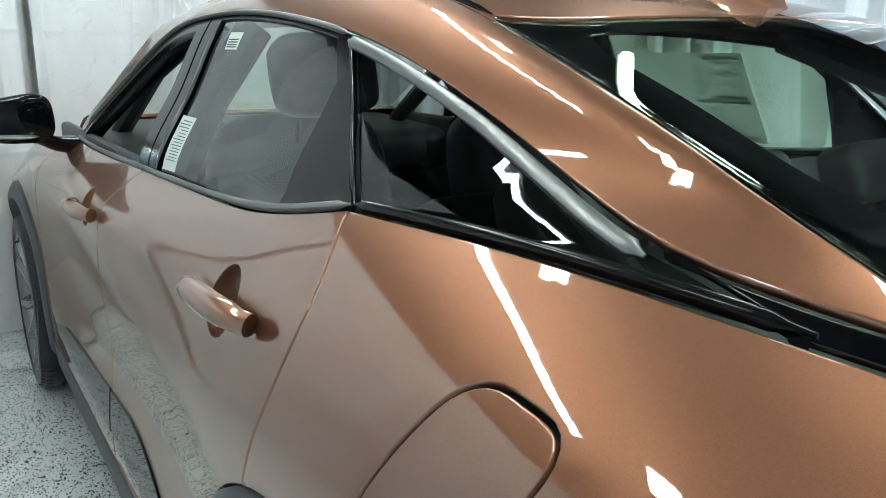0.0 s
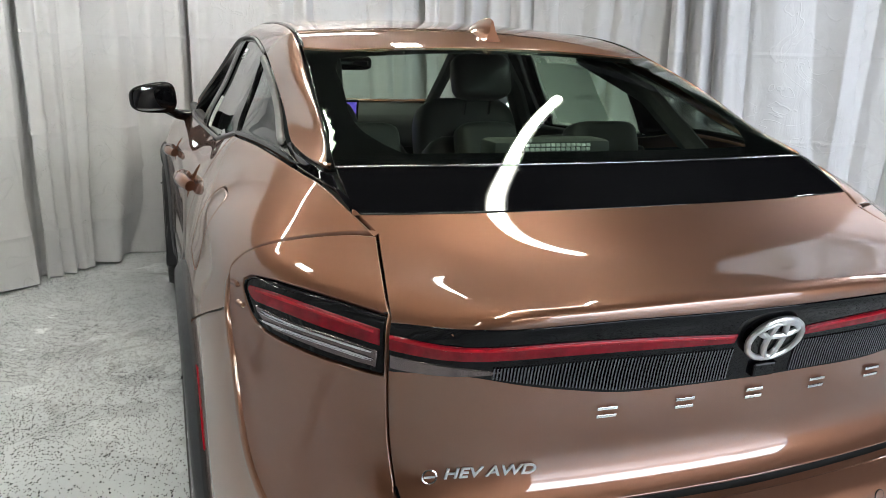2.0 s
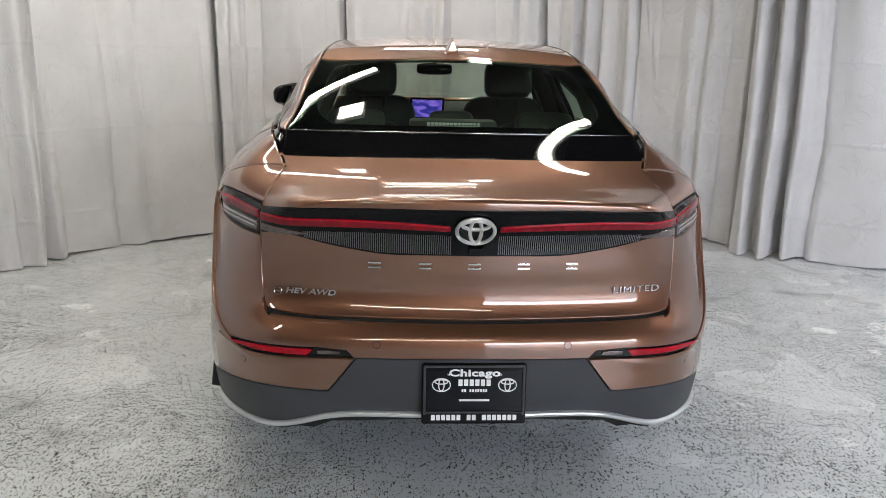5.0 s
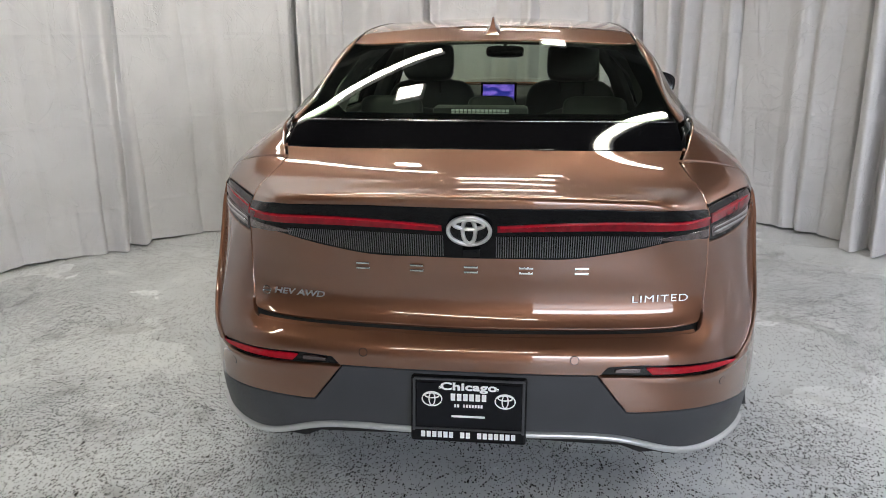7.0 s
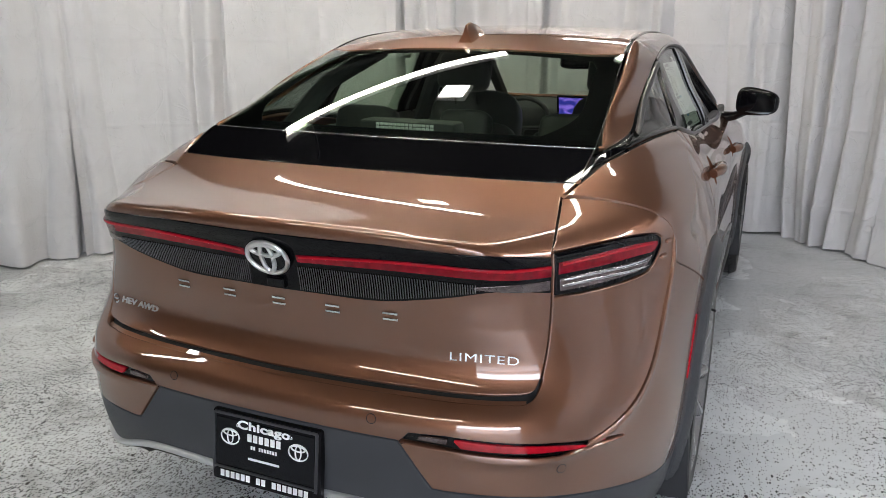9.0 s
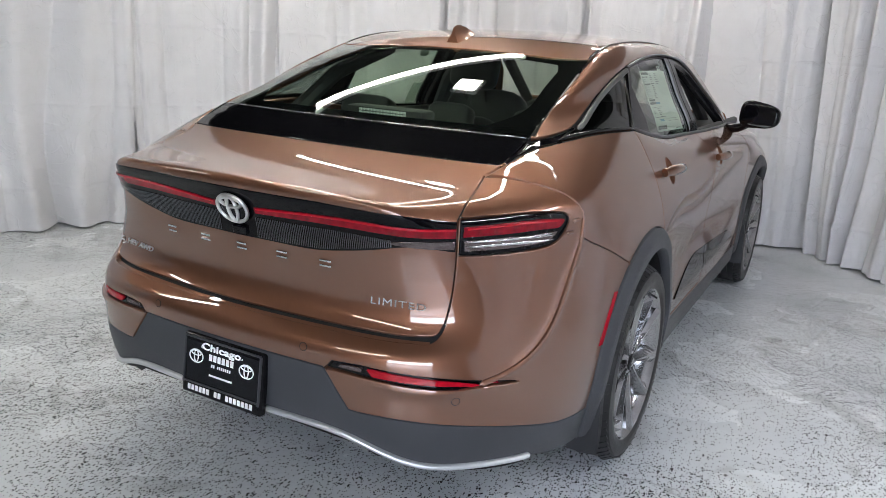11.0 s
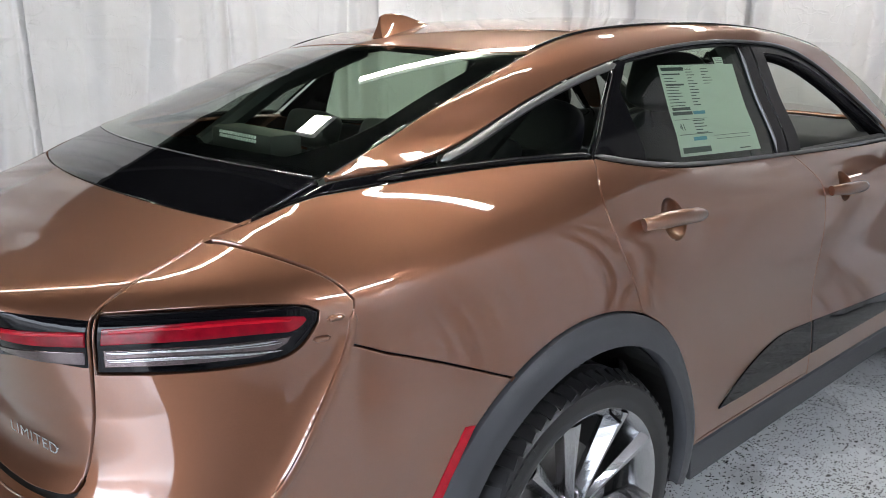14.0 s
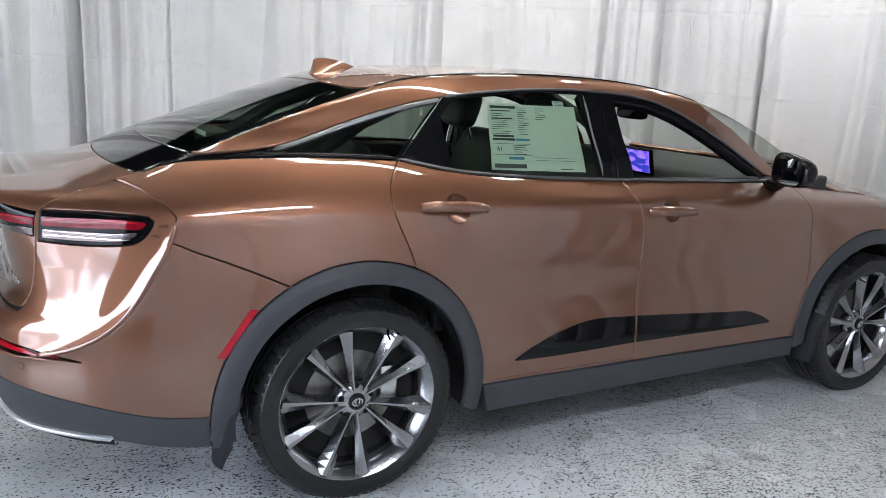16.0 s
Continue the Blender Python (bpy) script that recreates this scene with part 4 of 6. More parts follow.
LAMP_SEAM = joined(curve((0.866, 1.121), (0.95, 1.122), (1.041, 1.116), (1.171, 1.094), (1.244, 1.064), (1.274, 1.036)), curve((1.274, 1.036), (1.266, 1.0), (1.248, 0.961)))
SIDE_SEAM = curve((1.248, 0.961), (1.431, 0.893), (1.64, 0.801))
LID_GAP = curve((0.866, 1.121), (0.79, 1.092), (0.74, 1.065), (0.716, 1.035))
LID_SIDE = curve((0.716, 1.035), (0.716, 0.947), (0.704, 0.80), (0.690, 0.745))
QUARTER_TOP = curve((1.045, 1.152), (1.266, 1.184), (1.4, 1.196), (1.539, 1.205), (1.851, 1.211), (2.066, 1.204))
LIP = 1.084
EDGE_RUN = curve((0.866, 1.121), (0.955, 1.137), (1.045, 1.152))
xs = np.linspace(0, float(wrap([1.045], [1.152])[0][0]), 24)
BLACK_LOW = [(x, 0.422 + 0.225 * x * x) for x in xs]
BLACK_TOP = [(x, 0.590 + 0.21 * x * x) for x in np.linspace(0, 0.634, 24)]
GLASS_TOP = [(x, 1.232 + 0.20 * x * x + 2.0 * max(0, x - 0.44) ** 2) for x in np.linspace(0, 0.575, 24)]
GLASS_SIDE = curve(BLACK_TOP[-1], (0.624, 0.82), (0.609, 0.98), (0.592, 1.15), GLASS_TOP[-1])
ROOF_SIDE = curve(GLASS_TOP[-1], (0.560, 1.6), (0.546, 2.0), (0.545, 2.4), (0.560, 2.75), (0.585, 2.98))


def line_u(f, a, b, n=24, drop=0.0):
    return [(float(u), float(f(u)) - drop) for u in np.linspace(a, b, n)]


def rise(x, y):
    return float(over([x], [y])[0][2])


LIP_ROWS = np.array([(x, v) for x in np.arange(-0.8, 0.8, 0.014) for v in np.arange(1.036, 1.125, 0.0045)])
_r = np.linspace(0.45, 1.27, 92)
CREASES = np.concatenate([np.stack([s * _r, RIDGE(_r) + d / np.interp(_r, _u, RIDGE_K)], 1) for s in (-1, 1) for d in (-0.015, -0.007, 0.0, 0.007, 0.015)])


def build_rear():
    """Boot lid, bumper and quarter panels."""
    run = joined(curve((0.640, 0.7175), (0.674, 0.7265), (0.688, 0.748)), LID_SIDE[::-1], LID_GAP[::-1], EDGE_RUN)
    run = [to_lid(p) for p in wrap([u for u, _ in run], [v for _, v in run])]
    lid = patch("boot_lid", both_sides(joined([(0, 0.711), (0.471, 0.713), (0.555, 0.714)], run, [(x, LID_Z + LID_Q + y - LID_Y) for x, y in BLACK_LOW[::-1]])), PAINT, car, lid_chart, step=0.018, creases=LIP_ROWS, label="bronze boot lid with chrome letters")
    patch("spoiler_panel", both_sides(joined(BLACK_LOW, BLACK_TOP[::-1])), GLOSS_BLACK, lid, over, lift=-0.001, label="gloss black panel below the rear window")
    # Light bar across the lid.
    patch("light_bar", both_sides(joined([(0, 1.060), (0.30, 1.061), (0.55, 1.053), (0.712, 1.030)], [(0.712, 0.947)],
          curve((0.70, 0.947), (0.56, 0.957), (0.48, 0.942), (0.37, 0.922), (0.29, 0.910), (0.15, 0.907), (0, 0.906)))), LENS_BLACK, lid, lift=0.003, rim=0.008, label="gloss black light bar")
    for s in (False, True):
        patch("red_strip", joined(curve((0.072, 1.009), (0.33, 1.024), (0.55, 1.021), (0.710, 1.013)), curve((0.710, 0.984), (0.55, 0.990), (0.33, 0.993), (0.072, 0.986))), DEEP_RED, lid, lift=0.006, rim=0.006, step=0.012, mirror=s, label="red tail lamp strip")
        patch("red_core", joined(curve((0.080, 1.006), (0.33, 1.021), (0.55, 1.018), (0.708, 1.010)), curve((0.708, 1.004), (0.55, 1.012), (0.33, 1.015), (0.080, 1.000))), RED, lid, lift=0.0085, rim=0.004, step=0.012, mirror=s, label="bright red core of the lamp strip")
        patch("clear_corner", joined(curve((0.50, 0.972), (0.60, 0.981), (0.708, 0.980)), curve((0.708, 0.953), (0.60, 0.957), (0.52, 0.962))), CLEAR_LENS, lid, lift=0.005, rim=0.004, step=0.012, mirror=s)
        # The upright ribs below the strip.
        bm = bmesh.new()
        for u in np.arange(0.072, 0.52, 0.0062):
            lo = float(np.interp(u, (0.0, 0.15, 0.29, 0.37, 0.48, 0.56), (0.914, 0.915, 0.918, 0.931, 0.951, 0.964)))
            hi = float(np.interp(u, (0.0, 0.33, 0.56), (0.975, 0.981, 0.978)))
            pts = wrap([u] * 3, np.linspace(lo, hi, 3))
            nn = normal_at(pts)
            tube(bm, [p + n * 0.0035 for p, n in zip(pts, nn)], 0.0022, 5)
        if s:
            bm.transform(Matrix.Diagonal((-1, 1, 1, 1)))
        tagged(part("lens_ribs", bm, RIBS, lid, "fine upright ribs", True), kind="stuff")
    # Bumper.
    low = joined([(0, 0.604), (0.352, 0.602)], [(0.436, 0.492)], curve((0.46, 0.490), (0.57, 0.489), (0.80, 0.466), (1.0, 0.428), (1.152, 0.398), (1.392, 0.372)))
    lamp = joined(curve((0.724, 1.036), (0.93, 1.041), (1.10, 1.040), (1.165, 1.035)), [(1.190, 1.024)], curve((1.186, 1.008), (1.158, 0.976), (1.118, 0.953), (1.06, 0.943), (0.95, 0.937), (0.724, 0.938)))
    refl = joined(curve((0.945, 0.580), (0.85, 0.586), (0.725, 0.590), (0.484, 0.598)), [(0.358, 0.600), (0.381, 0.626)], curve((0.466, 0.631), (0.693, 0.617), (0.85, 0.600)))
    shape = joined([(0, 0.699), (0.471, 0.701), (0.56, 0.702)], curve((0.60, 0.704), (0.668, 0.713), (0.693, 0.746)), LID_SIDE[::-1], LID_GAP[::-1], LAMP_SEAM, SIDE_SEAM,
                   arc(AU, AV, ARCH, 121, 178.5), low[::-1])
    bumper = patch("rear_bumper", both_sides(shape), PAINT, car, holes=[refl, [(-u, v) for u, v in refl[::-1]], lamp, [(-u, v) for u, v in lamp[::-1]]], rim=0.02, step=0.016, creases=CREASES, label="bronze rear bumper cover")
    # Dark sheet that paints the shade in the gap under the boot lid.
    patch("ledge_shade", both_sides(joined([(0, 0.735)], [(0.66, 0.735), (0.66, 0.68), (0, 0.68)])), DARK, bumper, lift=-0.020, rim=0)
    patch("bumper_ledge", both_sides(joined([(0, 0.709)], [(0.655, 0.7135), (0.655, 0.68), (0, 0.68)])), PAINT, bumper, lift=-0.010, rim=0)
    valance = patch("lower_valance", both_sides(joined(low, arc(AU, AV, ARCH, 180, 192, 4), curve((1.40, 0.255), (1.15, 0.285), (0.995, 0.318), (0.80, 0.336)),
                    curve((0.80, 0.336), (0.70, 0.338), (0.62, 0.347), (0.53, 0.375), (0.44, 0.406), (0.36, 0.418), (0.2, 0.421), (0, 0.421)))), CLADDING, bumper, rim=0.03, lift=-0.001, label="dark grey lower bumper")
    strip = joined(curve((0, 0.420), (0.2, 0.420), (0.36, 0.417), (0.44, 0.405), (0.53, 0.374), (0.62, 0.346), (0.70, 0.337), (0.80, 0.335)), curve((0.80, 0.335), (0.9, 0.330), (0.995, 0.322), (1.03, 0.320)))
    bead("silver_strip", [(-u, v) for u, v in strip[::-1]] + strip[1:], 0.017, 0.010, SILVER, bumper, lift=0.002, label="satin silver strip along the lower bumper")
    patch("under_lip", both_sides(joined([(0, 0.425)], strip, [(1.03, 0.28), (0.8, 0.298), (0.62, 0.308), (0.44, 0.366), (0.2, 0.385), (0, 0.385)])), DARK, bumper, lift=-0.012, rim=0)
    for s in (False, True):
        # Reflector.
        back = patch("reflector", refl, GLOSS_BLACK, car, lift=-0.012, rim=0.004, mirror=s, step=0.014, label="dark reflector recess")
        patch("reflector_lens", joined(curve((0.872, 0.5885), (0.80, 0.5915), (0.725, 0.594), (0.50, 0.601)), [(0.478, 0.622)], curve((0.50, 0.624), (0.693, 0.613), (0.80, 0.602), (0.872, 0.593))), RED, back, lift=-0.004, rim=0.008, mirror=s, step=0.014, label="red reflector lens")
        patch("reverse_lens", joined(curve((0.395, 0.607), (0.43, 0.606), (0.47, 0.606)), curve((0.472, 0.622), (0.43, 0.623), (0.402, 0.620))), CLEAR_LENS, back, lift=-0.006, rim=0.006, mirror=s, step=0.01)
        # Corner lamp.
        lens = patch("corner_lamp", lamp, LENS_BLACK, car, lift=-0.001, rim=0.01, mirror=s, step=0.016, label="gloss black corner tail lamp")
        patch("red_strip", joined(curve((0.733, 1.016), (0.93, 1.023), (1.08, 1.025), (1.158, 1.021)), curve((1.164, 1.012), (1.140, 0.996), (1.10, 0.992), (0.93, 0.988), (0.731, 0.985))), DEEP_RED, lens, lift=0.002, rim=0.004, mirror=s, step=0.014, label="red tail lamp strip")
        patch("clear_strip", joined(curve((0.736, 0.980), (0.93, 0.982), (1.06, 0.985), (1.130, 0.989)), curve((1.118, 0.974), (1.08, 0.958), (1.02, 0.951), (0.90, 0.947), (0.738, 0.947))), CLEAR_LENS, lens, lift=0.0015, rim=0.004, mirror=s, step=0.014, label="clear strip of the lamp")
        # Silvered steps behind the clear strip.
        for v0, v1 in ((0.974, 0.976), (0.962, 0.958)):
            bead("lens_step", curve((0.745, v0), (0.90, v0 + 0.001), (1.02, (v0 + v1) / 2 + 0.003), (1.095, v1 + 0.005)), 0.0045, 0.002, SATIN_CHROME, lens, mirror=s, lift=0.003, step=0.012)
        patch("deep_strip", joined(curve((0.745, 1.013), (0.95, 1.019), (1.08, 1.021), (1.135, 1.018)), curve((1.125, 1.010), (1.08, 1.011), (0.95, 1.009), (0.745, 1.003))), RED, lens, lift=0.0035, rim=0.003, mirror=s, step=0.014)
        for v in (0.972, 0.9585):
            bead("lamp_rib", curve((0.748, v), (0.93, v + 0.001), (1.05, v + 0.002), (1.105, v + 0.005)), 0.0035, 0.003, SATIN_CHROME, lens, mirror=s, lift=0.0015)
        bead("lamp_edge", curve((0.740, 1.0315), (0.93, 1.0355), (1.10, 1.035), (1.166, 1.029), (1.178, 1.018), (1.166, 0.998), (1.130, 0.968)), 0.0026, 0.002, GLOSS_BLACK, lens, mirror=s)
        for u, v in ((1.226, 1.010), (1.192, 0.976)):
            bead("aero_fin", [(u - 0.021, v - 0.002), (u - 0.01, v - 0.001), (u, v), (u + 0.01, v), (u + 0.021, v)], 0.011, 0.007, PAINT, bumper, mirror=s, step=0.004)
        # The sharp crease that runs on from the lamp's seam round the corner to the reflector.
        bead("corner_crease", curve((1.270, 1.02), (1.250, 0.961), (1.211, 0.897), (1.148, 0.803), (1.07, 0.711), (1.0, 0.662), (0.90, 0.622), (0.80, 0.598)), 0.016, 0.006, PAINT, bumper, mirror=s, lift=-0.0005, step=0.012)
        # Parking sensors.
        for u, v in ((0.289, 0.648), (0.735, 0.552)):
            fr = seat_frame(u, v, lift=-0.002)
            if s:
                fr = Matrix.Diagonal((-1, 1, 1, 1)) @ fr
            bm = bmesh.new()
            bmesh.ops.create_circle(bm, segments=20, radius=0.0105, cap_ends=True)
            bmesh.ops.translate(bm, vec=(0, 0, 0.0034), verts=bm.verts)
            for r0, r1, h in ((0.0105, 0.0125, 0.0015),):
                ring = [[bm.verts.new((r * math.cos(a), r * math.sin(a), h + 0.0006)) for a in np.linspace(0, 2 * math.pi, 20, endpoint=False)] for r in (r0, r1)]
                for j in range(20):
                    bm.faces.new((ring[0][j], ring[1][j], ring[1][(j + 1) % 20], ring[0][(j + 1) % 20]))
            bm.transform(fr)
            part("parking_sensor", bm, PAINT, bumper, smooth=True)
            bm = tube(bmesh.new(), [fr @ Vector((0.0117 * math.cos(a), 0.0117 * math.sin(a), 0.0022)) for a in np.linspace(0, 2 * math.pi, 24)], 0.0009, 5)
            part("sensor_ring", bm, DARK, bumper)
        # Side reflector by the wheel.
        patch("side_reflector", [(1.500, 0.740), (1.530, 0.735), (1.424, 0.576), (1.391, 0.580)], RED, bumper, lift=0.003, rim=0.004, mirror=s, step=0.01, label="slim red side reflector")
    # Quarter panels.
    outline = joined(EDGE_RUN, QUARTER_TOP, DOOR_1, arc(AU, AV, ARCH, 69.6, 121), SIDE_SEAM[::-1], LAMP_SEAM[::-1])
    cap = rounded([(1.560, 1.118), (1.690, 1.130), (1.803, 0.950), (1.632, 0.920)], 0.046)
    patch("quarter_panel", outline, PAINT, car, rim=0.016, step=0.015, label="bronze rear quarter panel")
    q = patch("quarter_panel", outline, PAINT, car, holes=[cap], rim=0.016, step=0.015, mirror=True, label="bronze rear quarter panel with fuel flap")
    patch("fuel_flap", cap, PAINT, q, mirror=True, rim=0.012)
    for s in (False, True):
        patch("pillar_trim", joined(QUARTER_TOP[:22], [(1.47, 1.2015), (1.62, 1.237)], curve((1.62, 1.237), (1.513, 1.2245), (1.397, 1.2155)), [(1.062, 1.158)]), GLOSS_BLACK, car, mirror=s, step=0.016, lift=-0.002, rim=0.008, label="gloss black trim at the pillar's foot")


def build_sides():
    for s in (False, True):
        # Doors.
        bottom = 0.338
        rear = patch("rear_door", joined(line_u(BELT, 2.07, 3.09, 24), DOOR_2, [(2.412, bottom)], arc(AU, AV, ARCH, -2, 69.6), DOOR_1[::-1]), PAINT, car, mirror=s, holes=[arc(2.262, 1.040, 0.050, 0, 345, 20)], rim=0.016, label="bronze rear door")
        front = patch("front_door", joined(line_u(BELT, 3.09, 4.12, 20), DOOR_3, DOOR_2[::-1]), PAINT, car, mirror=s, holes=[arc(3.30, 1.003, 0.047, 0, 345, 20)], rim=0.016, label="bronze front door with its window down")
        for door, cu, cv, half, r in ((rear, 2.242, 1.040, 0.132, 0.050), (front, 3.284, 0.998, 0.130, 0.047)):
            hu = 2.262 if door is rear else 3.30
            hv = 1.040 if door is rear else 1.003
            patch("handle_cup", arc(hu, hv, r + 0.001, 0, 345, 24), PAINT, door, mirror=s, step=0.009, gap=0, rim=0, lift=lambda u, v, hu=hu, hv=hv, r=r: -0.004 - 0.034 * np.clip(1 - ((u - hu) ** 2 + (v - hv) ** 2) / r**2, 0, 1))
            pts = wrap(np.linspace(cu - half, cu + half, 17), np.linspace(cv + 0.006, cv - 0.006, 17))
            nn = normal_at(pts)
            bm = bmesh.new()
            off = [0.012 + 0.024 * math.sin(math.pi * min(1, max(0, k / 16))) ** 0.5 for k in range(17)]
            rad = [0.0215 * max(0.62, (1 - abs(k / 8 - 1) ** 5)) ** 0.5 for k in range(17)]
            tube(bm, [p + n * o for p, n, o in zip(pts, nn, off)], rad, 14, 1.0)
            if s:
                bm.transform(Matrix.Diagonal((-1, 1, 1, 1)))
            part("door_handle", bm, PAINT, door, "bronze pull handle", True)
        # Lower gloss trims.
        top = curve((2.545, 0.425), (2.60, 0.455), (2.72, 0.505), (2.83, 0.537), (2.94, 0.553), (3.10, 0.549), (3.155, 0.547))
        patch("door_trim", joined(top, [(3.155, 0.425)], curve((3.0, 0.420), (2.7, 0.415), (2.545, 0.418))), GLOSS_BLACK, rear, mirror=s, lift=0.006, rim=0.009, label="gloss black lower door trim")
        patch("door_trim", joined([(3.165, 0.424), (3.165, 0.547)], curve((3.165, 0.547), (3.6, 0.520), (3.83, 0.507)), curve((3.86, 0.500), (3.93, 0.475), (3.99, 0.445)), curve((3.99, 0.432), (3.86, 0.428), (3.5, 0.426), (3.165, 0.424))), GLOSS_BLACK, front, mirror=s, lift=0.006, rim=0.009, label="gloss black lower door trim")
        bead("crease_seal", [(2.43, 0.352), (2.8, 0.352), (3.15, 0.354)], 0.006, 0.003, PAINT, rear, mirror=s)
        # Sill and wheel-arch claddings.
        patch("sill", joined([(2.405, 0.336), (3.163, 0.336), (4.19, 0.336), (4.20, 0.235), (3.2, 0.225), (2.44, 0.215)]), CLADDING, car, mirror=s, lift=0.004, rim=0.05, label="dark grey sill cladding")
        patch("arch_cladding", joined(arc(AU, AV, ARCH, -14, 192, 60), arc(AU, AV, ARCH - 0.078, 190, -12, 60)), CLADDING, car, mirror=s, step=0.02, lift=lambda u, v: 0.006 + 0.020 * np.clip((ARCH - np.hypot(u - AU, v - AV)) / 0.03, 0, 1), rim=0.045, label="dark grey wheel-arch cladding")
        patch("arch_cladding", joined(arc(AF, AV, ARCH_F, -8, 190, 60), arc(AF, AV, ARCH_F - 0.072, 188, -6, 60)), CLADDING, car, mirror=s, step=0.02, lift=lambda u, v: 0.004 + 0.010 * np.clip((ARCH_F - np.hypot(u - AF, v - AV)) / 0.03, 0, 1), rim=0.045, label="dark grey wheel-arch cladding")
        patch("front_fender", joined(DOOR_3, arc(AF, AV, ARCH_F, 183, 20, 40), [(5.32, 0.56), (5.42, 0.86)], curve((5.30, 0.93), (5.0, 1.0), (4.7, 1.03), (4.4, 1.06), (4.12, 1.09))), PAINT, car, mirror=s, rim=0.016, label="bronze front wing")
        # Roof rail and pillars.
        up = [(u_of(y), rise(x, y)) for x, y in GLASS_SIDE[3::3] + ROOF_SIDE if y > 0.74]
        up = [(1.372, rise(0.637, 0.680) - 0.0005)] + [(u, min(max(v, float(DLO(u)) + 0.003), 1.535)) for u, v in up]
        rail = joined(line_u(DLO, 1.402, 3.97, 60), [(4.09, 1.115)], [(4.02, 1.20), (3.86, 1.335), (3.70, 1.43)], [(u_of(2.98), rise(0.585, 2.98))], up[::-1])
        patch("roof_rail", rail, PAINT, car, mirror=s, step=0.015, gap=0.0015, rim=0.012, label="bronze roof side and pillars")
        # Window surrounds and panes.
        patch("quarter_window", joined([(1.47, 1.2035), (1.851, 1.213), (2.055, 1.207), (2.282, 1.427)], line_u(DLO, 2.282, 1.60, 24, 0.006)), GLASS_DARK, car, mirror=s, step=0.03, lift=-0.005, rim=0.004, label="dark tinted quarter window")
        surround = joined(line_u(BELT, 2.072, 3.07, 20), [(3.05, 1.484)], line_u(DLO, 3.05, 2.297, 20))
        pane = joined([(2.285, 1.176), (2.30, 1.170)], line_u(BELT, 2.45, 2.995, 10, -0.010), [(2.970, 1.469)], line_u(DLO, 2.93, 2.34, 12, 0.016), [(2.275, 1.36)])
        patch("window_surround", surround, SATIN_BLACK, rear, mirror=s, step=0.03, holes=[pane], lift=-0.004, rim=0.012, label="black window surround")
        patch("window_pane", pane, GLASS, rear, mirror=s, step=0.04, gap=-0.004, lift=-0.010, rim=0.003, label="lightly tinted window pane")
        hole = joined(line_u(BELT, 3.165, 3.92, 12, -0.012), [(3.945, 1.125)], line_u(DLO, 3.86, 3.135, 30, 0.035))
        patch("window_surround", joined(line_u(BELT, 3.076, 4.0, 20), line_u(DLO, 3.972, 3.056, 40)), SATIN_BLACK, front, mirror=s, step=0.03, holes=[hole], lift=-0.004, rim=0.05, label="black surround of the open window")
        # Bright mouldings.
        bead("belt_moulding", line_u(BELT, 2.07, 4.06, 60, -0.004), 0.012, 0.006, MOULDING, car, mirror=s, lift=0.002, step=0.012, label="satin metal belt moulding")
        bead("quarter_moulding", [(u, v + 0.006) for u, v in QUARTER_TOP[20:]], 0.015, 0.008, SATIN_BLACK, car, mirror=s, lift=-0.001)
        bead("window_moulding", line_u(DLO, 1.63, 2.285, 26, 0.013), 0.020, 0.007, MOULDING, car, mirror=s, lift=0.002, step=0.012, label="broad satin moulding over the quarter window")
        bead("window_moulding", line_u(DLO, 2.30, 3.93, 60, 0.004), 0.009, 0.006, MOULDING, car, mirror=s, lift=0.002, step=0.012, label="satin moulding over the doors")
        bead("pillar_seal", [(2.064, 1.210), (2.172, 1.318), (2.288, 1.431)], 0.008, 0.004, GLOSS_BLACK, car, mirror=s, lift=0.0)
        bead("pane_seal", [(2.994, 1.136), (2.984, 1.30), (2.972, 1.465)], 0.009, 0.004, MOULDING, rear, mirror=s, lift=-0.003)


